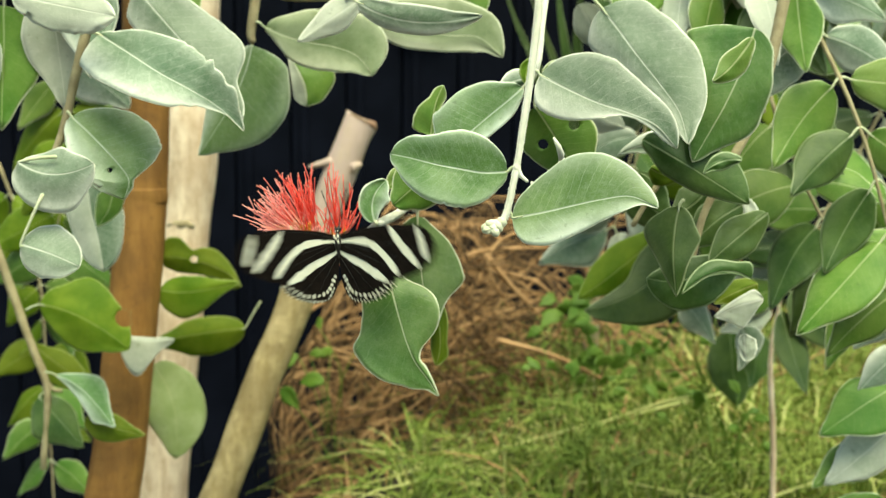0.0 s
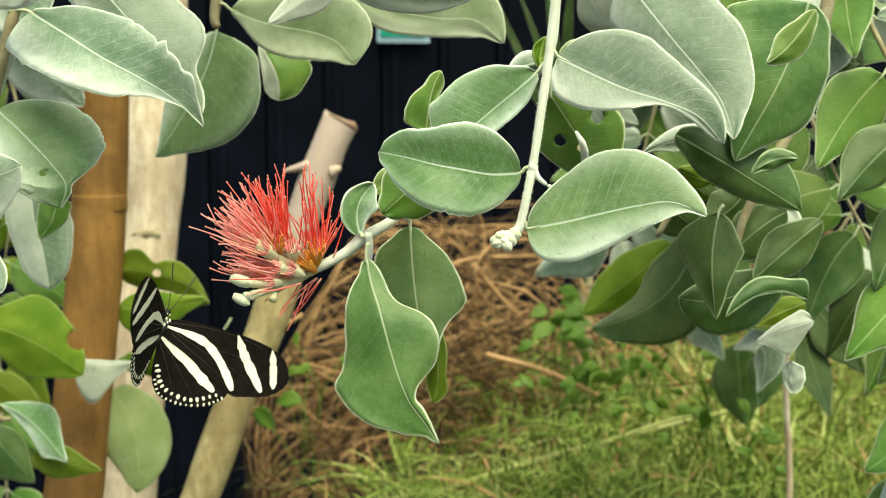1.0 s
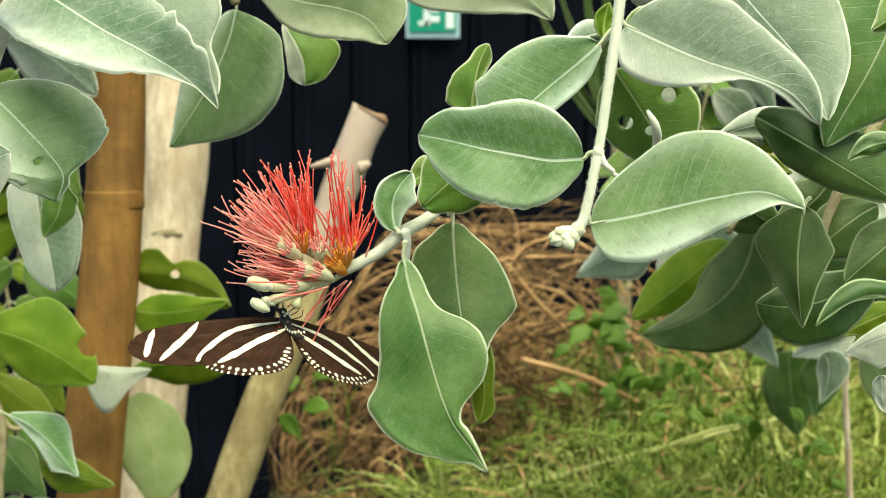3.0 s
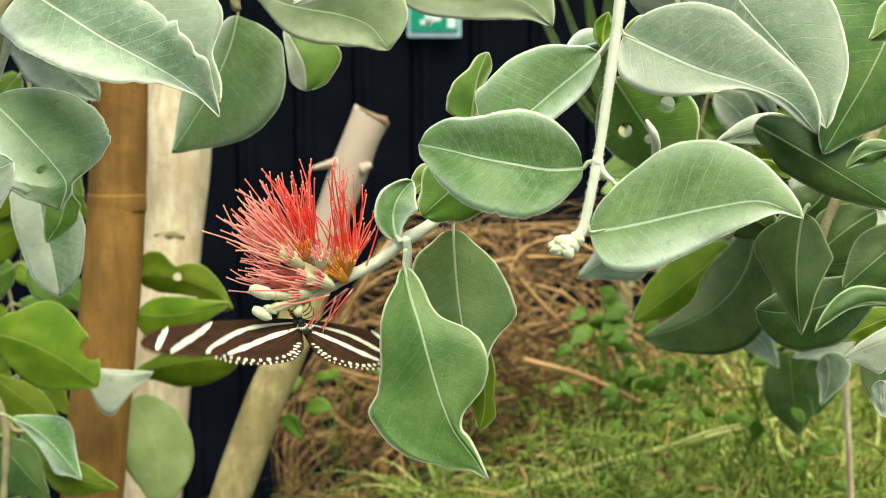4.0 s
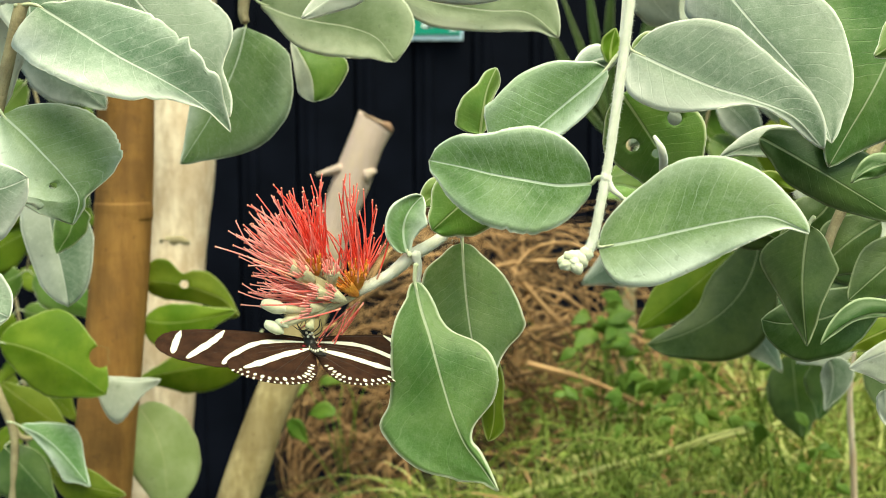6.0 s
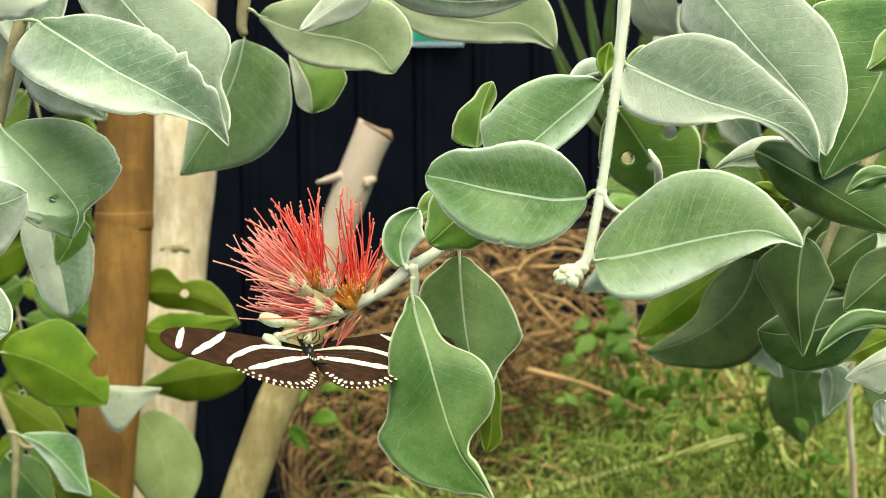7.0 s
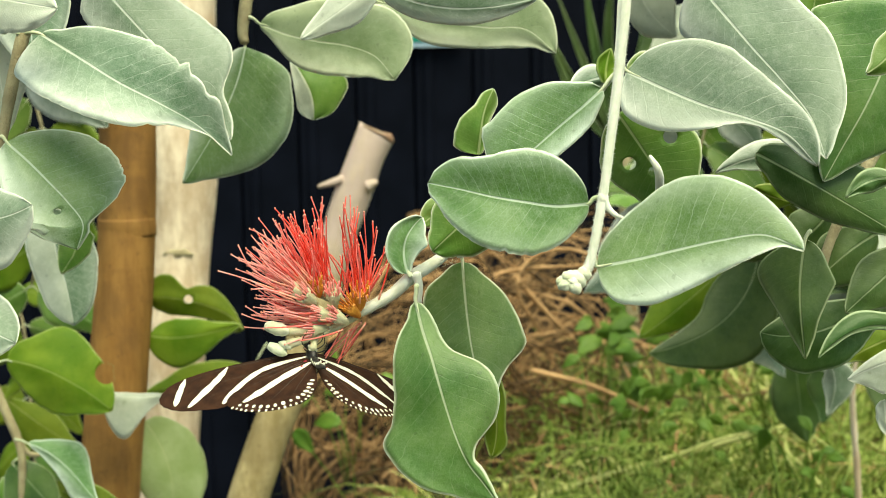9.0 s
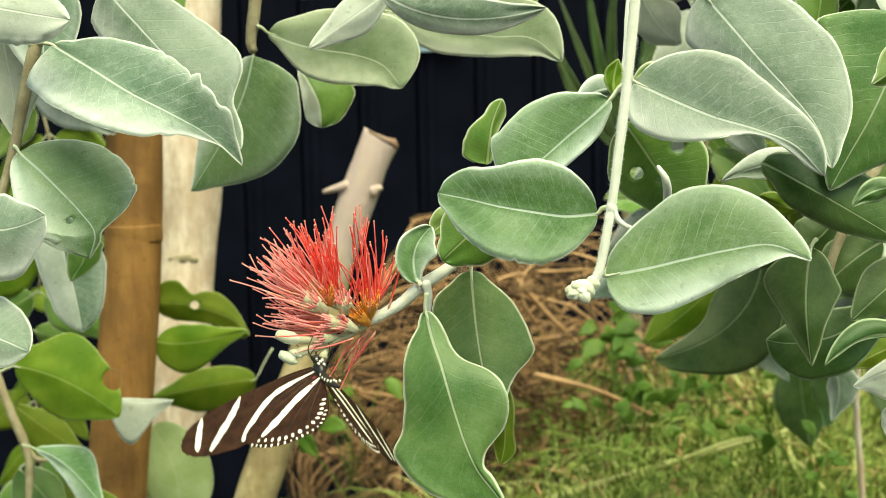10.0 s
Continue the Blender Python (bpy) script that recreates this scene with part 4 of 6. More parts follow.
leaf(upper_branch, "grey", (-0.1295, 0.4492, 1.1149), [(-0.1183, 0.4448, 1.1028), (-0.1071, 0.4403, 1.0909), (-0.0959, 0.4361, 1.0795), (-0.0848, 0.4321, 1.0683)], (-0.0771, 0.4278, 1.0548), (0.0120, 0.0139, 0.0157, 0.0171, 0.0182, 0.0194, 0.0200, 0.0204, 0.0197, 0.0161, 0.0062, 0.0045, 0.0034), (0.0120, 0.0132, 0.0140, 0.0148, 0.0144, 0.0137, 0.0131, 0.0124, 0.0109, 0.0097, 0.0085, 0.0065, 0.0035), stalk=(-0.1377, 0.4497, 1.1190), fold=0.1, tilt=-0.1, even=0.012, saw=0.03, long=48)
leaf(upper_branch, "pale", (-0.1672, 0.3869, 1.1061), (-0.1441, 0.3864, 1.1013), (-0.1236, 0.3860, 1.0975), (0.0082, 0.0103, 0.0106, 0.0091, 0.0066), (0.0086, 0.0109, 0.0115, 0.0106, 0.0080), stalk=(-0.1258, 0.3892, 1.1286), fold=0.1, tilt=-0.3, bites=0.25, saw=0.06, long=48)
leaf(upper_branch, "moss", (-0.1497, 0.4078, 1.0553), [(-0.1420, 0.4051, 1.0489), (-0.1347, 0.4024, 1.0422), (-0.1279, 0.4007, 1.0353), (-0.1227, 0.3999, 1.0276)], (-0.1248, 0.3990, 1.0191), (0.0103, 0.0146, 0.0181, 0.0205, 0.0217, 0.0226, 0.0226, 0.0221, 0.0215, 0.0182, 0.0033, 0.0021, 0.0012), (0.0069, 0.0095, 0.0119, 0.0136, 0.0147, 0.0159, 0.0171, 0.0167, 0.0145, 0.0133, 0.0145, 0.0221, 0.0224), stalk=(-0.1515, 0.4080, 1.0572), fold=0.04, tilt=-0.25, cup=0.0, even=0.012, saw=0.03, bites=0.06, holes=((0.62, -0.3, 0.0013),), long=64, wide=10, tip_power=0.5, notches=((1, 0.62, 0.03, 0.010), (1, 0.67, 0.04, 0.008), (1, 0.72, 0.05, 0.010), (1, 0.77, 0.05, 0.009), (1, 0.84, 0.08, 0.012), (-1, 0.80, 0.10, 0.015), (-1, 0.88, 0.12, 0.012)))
leaf(upper_branch, "grey", (-0.1618, 0.3729, 1.0362), (-0.1470, 0.3724, 1.0313), (-0.1302, 0.3728, 1.0358), (0.0081, 0.0107, 0.0114, 0.0104, 0.0067), (0.0111, 0.0144, 0.0165, 0.0152, 0.0089), stalk=(-0.1460, 0.3731, 1.0386), fold=0.2, tilt=-0.3)
leaf(upper_branch, "grey", (-0.1606, 0.3694, 1.0022), (-0.1483, 0.3690, 0.9985), (-0.1361, 0.3685, 0.9931), (0.0101, 0.0122, 0.0122, 0.0104, 0.0074), (0.0081, 0.0101, 0.0107, 0.0093, 0.0074), stalk=(-0.1515, 0.3715, 1.0230), fold=0.2, tilt=-0.2)
top_branch = thing("leafy_branch", None, "greenish twig with rounded grey-green leaves hanging over dark cladding", "branch", "leafy branches of the shrub")
twig(top_branch, [(-0.0817, 0.5459, 1.2094), (-0.0851, 0.5396, 1.1480), (-0.0867, 0.5366, 1.1185), (-0.0890, 0.5349, 1.1013), (-0.0881, 0.5343, 1.0959)], [0.00346, 0.00321, 0.00297, 0.00247, 0.00198], OLDTWIG, count=20)
twig(top_branch, [(-0.0840, 0.5199, 1.1236), (-0.0649, 0.5193, 1.1185), (-0.0362, 0.5194, 1.1193), (-0.0170, 0.5197, 1.1226)], [0.00215, 0.00191, 0.00167, 0.00143], OLDTWIG, count=14)
leaf(top_branch, "moss", (-0.0927, 0.5639, 1.0961), [(-0.0957, 0.5609, 1.0825), (-0.1006, 0.5579, 1.0695), (-0.1068, 0.5558, 1.0572), (-0.1141, 0.5546, 1.0454)], (-0.1217, 0.5533, 1.0338), (0.0211, 0.0245, 0.0278, 0.0298, 0.0305, 0.0293, 0.0275, 0.0244, 0.0195, 0.0134, 0.0066), (0.0067, 0.0095, 0.0113, 0.0122, 0.0129, 0.0123, 0.0116, 0.0099, 0.0077, 0.0052, 0.0026), stalk=(-0.0937, 0.5646, 1.1025), fold=0.15, tilt=0.2, even=0.012, long=40)
leaf(top_branch, "soft", (-0.0814, 0.5336, 1.1040), [(-0.0687, 0.5310, 1.0988), (-0.0557, 0.5287, 1.0956), (-0.0425, 0.5274, 1.0933), (-0.0306, 0.5269, 1.0886)], (-0.0222, 0.5259, 1.0785), (0.0094, 0.0132, 0.0159, 0.0176, 0.0186, 0.0193, 0.0205, 0.0204, 0.0211, 0.0185, 0.0130), (0.0034, 0.0066, 0.0103, 0.0126, 0.0133, 0.0137, 0.0133, 0.0125, 0.0116, 0.0107, 0.0065), stalk=(-0.0858, 0.5339, 1.1069), fold=-0.1, tilt=-0.3, even=0.012, long=36)
leaf(top_branch, "pale", (-0.0228, 0.4847, 1.1171), (-0.0404, 0.4835, 1.1052), (-0.0576, 0.4823, 1.0934), (0.0039, 0.0070, 0.0082, 0.0061, 0.0038), (0.0051, 0.0070, 0.0073, 0.0050, 0.0031), stalk=(-0.0340, 0.4845, 1.1151), fold=0.2, tilt=0.3)
leaf(top_branch, "green", (-0.0724, 0.5724, 1.0909), [(-0.0690, 0.5698, 1.0854), (-0.0657, 0.5672, 1.0799), (-0.0631, 0.5656, 1.0742), (-0.0620, 0.5650, 1.0682)], (-0.0619, 0.5644, 1.0620), (0.0048, 0.0098, 0.0126, 0.0150, 0.0176, 0.0175, 0.0148, 0.0116, 0.0082), (0.0027, 0.0041, 0.0053, 0.0063, 0.0070, 0.0074, 0.0075, 0.0073, 0.0060), fold=0.3, flip=-1, even=0.012)
leaf(top_branch, "soft", (-0.0305, 0.5396, 1.1135), [(-0.0146, 0.5349, 1.1070), (0.0016, 0.5304, 1.1027), (0.0181, 0.5281, 1.1002), (0.0347, 0.5280, 1.0992)], (0.0476, 0.5269, 1.0888), (0.0097, 0.0126, 0.0148, 0.0166, 0.0178, 0.0187, 0.0194, 0.0195, 0.0162, 0.0131, 0.0075), (0.0045, 0.0069, 0.0094, 0.0105, 0.0101, 0.0095, 0.0090, 0.0087, 0.0087, 0.0079, 0.0037), stalk=(-0.0354, 0.5400, 1.1172), fold=0.0, tilt=-0.3, even=0.012, long=36)
leaf(top_branch, "grey", (-0.0248, 0.4320, 1.1086), (0.0010, 0.4311, 1.0997), (0.0329, 0.4314, 1.1028), (0.0057, 0.0073, 0.0081, 0.0071, 0.0042), (0.0046, 0.0057, 0.0059, 0.0055, 0.0038), stalk=(-0.0307, 0.4323, 1.1116), fold=0.1)
low_branch = thing("leafy_branch", None, "thin twig with bright green leaves in front of the brown trunk", "branch", "leafy branches of the shrub")
twig(low_branch, [(-0.3240, 0.7804, 0.9694), (-0.3064, 0.7755, 0.9217), (-0.2923, 0.7716, 0.8832), (-0.2817, 0.7690, 0.8575), (-0.2798, 0.7669, 0.8374), (-0.2827, 0.7621, 0.7900)], [0.00367, 0.00330, 0.00293, 0.00293, 0.00257, 0.00257], OLDTWIG, count=24)
twig(low_branch, [(-0.2877, 0.7858, 0.8532), (-0.2811, 0.7850, 0.8457), (-0.2743, 0.7849, 0.8448)], [0.00225, 0.00187, 0.00150], OLDTWIG, count=8)
leaf(low_branch, "grey", (-0.1989, 0.6002, 1.0208), [(-0.1974, 0.5990, 1.0089), (-0.1956, 0.5977, 0.9971), (-0.1922, 0.5965, 0.9856), (-0.1897, 0.5953, 0.9739)], (-0.1877, 0.5941, 0.9621), (0.0106, 0.0165, 0.0181, 0.0190, 0.0189, 0.0166, 0.0147, 0.0124, 0.0089), (0.0133, 0.0138, 0.0142, 0.0137, 0.0134, 0.0131, 0.0123, 0.0111, 0.0076), fold=0.3, tilt=0.1, flip=-1, even=0.012)
leaf(low_branch, "green", (-0.1683, 0.5495, 1.0169), [(-0.1694, 0.5490, 1.0119), (-0.1706, 0.5485, 1.0069), (-0.1721, 0.5480, 1.0021), (-0.1749, 0.5475, 0.9978)], (-0.1777, 0.5471, 0.9935), (0.0036, 0.0069, 0.0069, 0.0070, 0.0068, 0.0052, 0.0043, 0.0033, 0.0017), (0.0029, 0.0058, 0.0080, 0.0078, 0.0076, 0.0074, 0.0069, 0.0051, 0.0033), fold=0.2, even=0.012)
leaf(low_branch, "lime", (-0.2616, 0.6999, 0.9251), (-0.2313, 0.6989, 0.9157), (-0.1994, 0.6967, 0.8944), (0.0153, 0.0265, 0.0271, 0.0216, 0.0148), (0.0130, 0.0181, 0.0210, 0.0196, 0.0120), stalk=(-0.2710, 0.6995, 0.9212), fold=0.15, tilt=0.1, holes=((0.8, 0.95, 0.0065),), long=34, wide=11)
leaf(low_branch, "lime", (-0.3134, 0.8393, 0.8702), (-0.2897, 0.8374, 0.8520), (-0.2621, 0.8356, 0.8337), (0.0064, 0.0109, 0.0122, 0.0098, 0.0051), (0.0092, 0.0142, 0.0154, 0.0130, 0.0068), fold=0.1)
leaf(low_branch, "pale", (-0.2221, 0.7385, 0.8972), (-0.2008, 0.7381, 0.8934), (-0.1772, 0.7382, 0.8944), (0.0016, 0.0022, 0.0025, 0.0021, 0.0019), (0.0081, 0.0199, 0.0265, 0.0143, 0.0059), fold=0.2, tilt=-0.3)
leaf(low_branch, "lime", (-0.1367, 0.7913, 0.9254), [(-0.1465, 0.7924, 0.9355), (-0.1592, 0.7930, 0.9413), (-0.1728, 0.7934, 0.9452), (-0.1868, 0.7937, 0.9477)], (-0.2009, 0.7937, 0.9483), (0.0071, 0.0082, 0.0085, 0.0080, 0.0078, 0.0086, 0.0092, 0.0097, 0.0104, 0.0109, 0.0113, 0.0098, 0.0080), (0.0020, 0.0037, 0.0059, 0.0088, 0.0112, 0.0129, 0.0125, 0.0109, 0.0079, 0.0109, 0.0150, 0.0152, 0.0127), fold=0.15, tilt=-0.2, even=0.012, holes=((0.62, -0.1, 0.003),), long=34, wide=9, skylit=0)
leaf(low_branch, "lime", (-0.1989, 0.7894, 0.9233), (-0.1735, 0.7893, 0.9218), (-0.1380, 0.7901, 0.9295), (0.0103, 0.0125, 0.0122, 0.0099, 0.0055), (0.0146, 0.0196, 0.0183, 0.0122, 0.0055), fold=0.12)
leaf(low_branch, "lime", (-0.1472, 0.8746, 0.8787), (-0.1846, 0.8742, 0.8739), (-0.2254, 0.8733, 0.8654), (0.0143, 0.0183, 0.0186, 0.0161, 0.0088), (0.0105, 0.0131, 0.0135, 0.0118, 0.0062), stalk=(-0.1345, 0.8769, 0.9012), fold=0.25)
leaf(low_branch, "moss", (-0.2502, 0.6956, 0.8761), [(-0.2401, 0.6952, 0.8717), (-0.2312, 0.6945, 0.8654), (-0.2234, 0.6937, 0.8576), (-0.2164, 0.6928, 0.8492)], (-0.2093, 0.6919, 0.8407), (0.0041, 0.0079, 0.0118, 0.0151, 0.0146, 0.0118, 0.0083, 0.0056, 0.0028), (0.0020, 0.0036, 0.0050, 0.0058, 0.0067, 0.0077, 0.0085, 0.0088, 0.0034), stalk=(-0.2578, 0.6959, 0.8784), fold=0.35, tilt=-0.2, even=0.012)
leaf(low_branch, "palelime", (-0.2086, 0.8039, 0.8617), (-0.1922, 0.8007, 0.8303), (-0.1906, 0.7964, 0.7884), (0.0167, 0.0225, 0.0250, 0.0242, 0.0170), (0.0110, 0.0181, 0.0215, 0.0203, 0.0122), fold=-0.1, tilt=-0.35)
leaf(low_branch, "dark", (-0.2863, 0.7676, 0.8441), (-0.2711, 0.7658, 0.8271), (-0.2524, 0.7637, 0.8060), (0.0093, 0.0131, 0.0135, 0.0105, 0.0054), (0.0127, 0.0193, 0.0209, 0.0165, 0.0086), stalk=(-0.2803, 0.7680, 0.8484), fold=0.2)
leaf(low_branch, "grey", (-0.2661, 0.7590, 1.0982), (-0.2383, 0.7575, 1.0838), (-0.2105, 0.7551, 1.0607), (0.0121, 0.0192, 0.0215, 0.0186, 0.0104), (0.0121, 0.0177, 0.0186, 0.0157, 0.0082), fold=0.1)
leaf(low_branch, "lime", (-0.2311, 0.6987, 0.8460), (-0.2145, 0.6980, 0.8391), (-0.1895, 0.6974, 0.8338), (0.0069, 0.0098, 0.0102, 0.0082, 0.0043), (0.0077, 0.0105, 0.0102, 0.0082, 0.0043), fold=0.2)
right_branch = thing("leafy_branch", None, "drooping twig with dark and grey-green leathery leaves", "branch", "leafy branches of the shrub")
twig(right_branch, [(0.1889, 0.4566, 1.1808), (0.1754, 0.4492, 1.1088), (0.1643, 0.4444, 1.0615), (0.1473, 0.4411, 1.0288), (0.1387, 0.4392, 1.0103), (0.1343, 0.4373, 0.9918), (0.1318, 0.4348, 0.9671)], [0.00332, 0.00290, 0.00249, 0.00207, 0.00187, 0.00166, 0.00124], OLDTWIG, count=30)
twig(right_branch, [(0.1747, 0.4720, 1.0619), (0.1503, 0.4710, 1.0513), (0.1325, 0.4697, 1.0384), (0.1190, 0.4677, 1.0189), (0.1100, 0.4661, 1.0037)], [0.00198, 0.00176, 0.00176, 0.00154, 0.00132], OLDTWIG, count=20)
leaf(right_branch, "grey", (0.1351, 0.4427, 1.0450), (0.1164, 0.4428, 1.0453), (0.0985, 0.4422, 1.0394), (0.0033, 0.0052, 0.0055, 0.0042, 0.0018), (0.0033, 0.0054, 0.0059, 0.0047, 0.0026), fold=0.2, tilt=0.3)
leaf(right_branch, "dark", (0.1027, 0.4016, 1.0474), (0.1221, 0.4004, 1.0366), (0.1501, 0.3987, 1.0194), (0.0065, 0.0095, 0.0111, 0.0127, 0.0120), (0.0048, 0.0083, 0.0092, 0.0084, 0.0056), fold=0.2, tilt=-0.2)
leaf(right_branch, "dark", (0.1399, 0.3731, 1.0396), (0.1312, 0.3731, 1.0389), (0.1237, 0.3726, 1.0339), (0.0024, 0.0033, 0.0036, 0.0029, 0.0015), (0.0024, 0.0037, 0.0039, 0.0032, 0.0019), fold=0.3)
leaf(right_branch, "dark", (0.1203, 0.4039, 1.0181), [(0.1186, 0.4018, 1.0102), (0.1175, 0.3998, 1.0023), (0.1173, 0.3982, 0.9944), (0.1177, 0.3969, 0.9864)], (0.1184, 0.3957, 0.9785), (0.0062, 0.0082, 0.0100, 0.0114, 0.0104, 0.0091, 0.0077, 0.0061, 0.0049, 0.0038, 0.0021), (0.0079, 0.0124, 0.0144, 0.0139, 0.0119, 0.0097, 0.0078, 0.0062, 0.0048, 0.0033, 0.0016), stalk=(0.1222, 0.4042, 1.0208), fold=0.25, tilt=0.1, even=0.012, long=34)
leaf(right_branch, "dark", (0.1476, 0.3807, 0.9886), [(0.1414, 0.3806, 0.9913), (0.1349, 0.3802, 0.9918), (0.1284, 0.3798, 0.9900), (0.1227, 0.3794, 0.9865)], (0.1177, 0.3790, 0.9822), (0.0008, 0.0012, 0.0011, 0.0012, 0.0009, 0.0006, 0.0006, 0.0007, 0.0004), (0.0063, 0.0048, 0.0046, 0.0053, 0.0058, 0.0053, 0.0044, 0.0033, 0.0019), fold=0.1, tilt=-0.1, even=0.012)
leaf(right_branch, "dark", (0.1509, 0.4202, 0.9940), (0.1288, 0.4192, 0.9834), (0.1093, 0.4192, 0.9837), (0.0092, 0.0130, 0.0138, 0.0134, 0.0085), (0.0069, 0.0094, 0.0098, 0.0085, 0.0063), fold=0.1)
leaf(right_branch, "dark", (0.1755, 0.6786, 0.9882), (0.1580, 0.6745, 0.9488), (0.1124, 0.6724, 0.9279), (0.0110, 0.0208, 0.0267, 0.0241, 0.0142), (0.0147, 0.0187, 0.0169, 0.0104, 0.0068), fold=0.1, tilt=0.2)
leaf(right_branch, "lime", (0.1693, 0.7119, 0.9767), (0.1394, 0.7092, 0.9505), (0.1124, 0.7073, 0.9309), (0.0100, 0.0120, 0.0123, 0.0102, 0.0057), (0.0116, 0.0155, 0.0157, 0.0137, 0.0078), fold=0.15)
leaf(right_branch, "dark", (0.3022, 1.0441, 0.8499), (0.3061, 1.0400, 0.8095), (0.3110, 1.0367, 0.7770), (0.0205, 0.0239, 0.0242, 0.0202, 0.0105), (0.0205, 0.0239, 0.0242, 0.0202, 0.0105), fold=0.1, bites=0.3)
leaf(right_branch, "dark", (0.3162, 1.0098, 0.8514), (0.3192, 1.0073, 0.8276), (0.3140, 1.0047, 0.8015), (0.0143, 0.0171, 0.0166, 0.0127, 0.0061), (0.0132, 0.0161, 0.0156, 0.0117, 0.0051), fold=0.2)
leaf(right_branch, "pale", (0.1649, 0.4243, 0.9735), [(0.1602, 0.4242, 0.9722), (0.1555, 0.4241, 0.9710), (0.1510, 0.4239, 0.9693), (0.1465, 0.4237, 0.9674)], (0.1421, 0.4235, 0.9653), (0.0024, 0.0047, 0.0071, 0.0085, 0.0094, 0.0099, 0.0073, 0.0048, 0.0025), (0.0055, 0.0053, 0.0046, 0.0040, 0.0034, 0.0030, 0.0024, 0.0017, 0.0010), fold=0.2, even=0.02)
leaf(right_branch, "pale", (0.1585, 0.4325, 0.9555), [(0.1587, 0.4322, 0.9528), (0.1589, 0.4319, 0.9502), (0.1591, 0.4317, 0.9475), (0.1594, 0.4314, 0.9449)], (0.1597, 0.4311, 0.9423), (0.0028, 0.0050, 0.0052, 0.0053, 0.0055, 0.0054, 0.0047, 0.0040, 0.0033), (0.0023, 0.0032, 0.0032, 0.0033, 0.0034, 0.0030, 0.0027, 0.0023, 0.0016), fold=0.2, even=0.02)
leaf(right_branch, "grey", (0.2362, 0.7392, 0.9058), (0.2388, 0.7377, 0.8918), (0.2336, 0.7360, 0.8744), (0.0105, 0.0125, 0.0107, 0.0072, 0.0030), (0.0056, 0.0074, 0.0072, 0.0054, 0.0030), fold=0.2)
leaf(right_branch, "lime", (0.1166, 0.4587, 1.0326), (0.1230, 0.4584, 1.0293), (0.1315, 0.4581, 1.0270), (0.0030, 0.0041, 0.0044, 0.0035, 0.0018), (0.0040, 0.0059, 0.0061, 0.0048, 0.0027), fold=0.15)
leaf(right_branch, "lime", (0.1652, 0.4360, 0.9790), (0.1548, 0.4356, 0.9750), (0.1443, 0.4350, 0.9694), (0.0048, 0.0057, 0.0059, 0.0047, 0.0022), (0.0043, 0.0057, 0.0059, 0.0051, 0.0026), fold=0.15)
leaf(right_branch, "dark", (0.1603, 0.4052, 1.0152), (0.1467, 0.4040, 1.0040), (0.1341, 0.4029, 0.9928), (0.0053, 0.0080, 0.0090, 0.0078, 0.0045), (0.0057, 0.0088, 0.0094, 0.0078, 0.0045), fold=0.2)
leaf(right_branch, "dark", (0.1575, 0.4398, 1.0162), (0.1449, 0.4390, 1.0082), (0.1323, 0.4377, 0.9960), (0.0062, 0.0096, 0.0106, 0.0093, 0.0053), (0.0062, 0.0096, 0.0106, 0.0089, 0.0048), fold=0.2)
leaf(right_branch, "dark", (0.1120, 0.4757, 1.0296), (0.1185, 0.4741, 1.0140), (0.1340, 0.4731, 1.0049), (0.0077, 0.0117, 0.0123, 0.0105, 0.0057), (0.0077, 0.0108, 0.0114, 0.0096, 0.0052), fold=0.15)
leaf(right_branch, "dark", (0.1466, 0.4580, 1.0257), (0.1378, 0.4569, 1.0151), (0.1248, 0.4563, 1.0089), (0.0064, 0.0090, 0.0097, 0.0083, 0.0046), (0.0064, 0.0095, 0.0101, 0.0083, 0.0041), fold=0.2)
leaf(right_branch, "pale", (0.1654, 0.4744, 1.0177), (0.1687, 0.4735, 1.0088), (0.1696, 0.4724, 0.9977), (0.0036, 0.0052, 0.0055, 0.0046, 0.0024), (0.0036, 0.0047, 0.0050, 0.0041, 0.0024), fold=0.2)
leaf(right_branch, "pale", (0.1035, 0.6585, 1.1296), (0.1124, 0.6569, 1.1144), (0.1243, 0.6559, 1.1037), (0.0091, 0.0127, 0.0136, 0.0111, 0.0058), (0.0077, 0.0108, 0.0111, 0.0093, 0.0051), fold=0.15)
leaf(right_branch, "pale", (0.1027, 0.6172, 1.0628), (0.1141, 0.6166, 1.0569), (0.1283, 0.6160, 1.0510), (0.0073, 0.0102, 0.0111, 0.0094, 0.0049), (0.0066, 0.0090, 0.0100, 0.0082, 0.0043), fold=0.15)
bm = bmesh.new()
blob(bm, (0.0434, 0.3384, 1.0371), (0.00159, 0.00159, 0.00191), lump=0.3)
finish(bm, "twig_node", TWIG, young_branch)
fuzz(young_branch, [(0.0519, 0.3452, 1.1040), (0.0506, 0.3438, 1.0898), (0.0493, 0.3426, 1.0787), (0.0477, 0.3413, 1.0660), (0.0461, 0.3402, 1.0550), (0.0440, 0.3388, 1.0407), (0.0419, 0.3376, 1.0296), (0.0398, 0.3367, 1.0201), (0.0379, 0.3362, 1.0157)], [0.00167, 0.00159, 0.00151, 0.00151, 0.00143, 0.00136, 0.00136, 0.00136, 0.00128], 1500, 4)
fuzz(flowering_branch, [(0.0138, 0.3907, 1.0215), (0.0011, 0.3833, 1.0167), (-0.0069, 0.3795, 1.0138), (-0.0126, 0.3757, 1.0107), (-0.0182, 0.3752, 1.0058), (-0.0244, 0.3748, 1.0023), (-0.0291, 0.3746, 1.0002)], [0.00175, 0.00184, 0.00193, 0.00210, 0.00184, 0.00175, 0.00175], 700, 5)


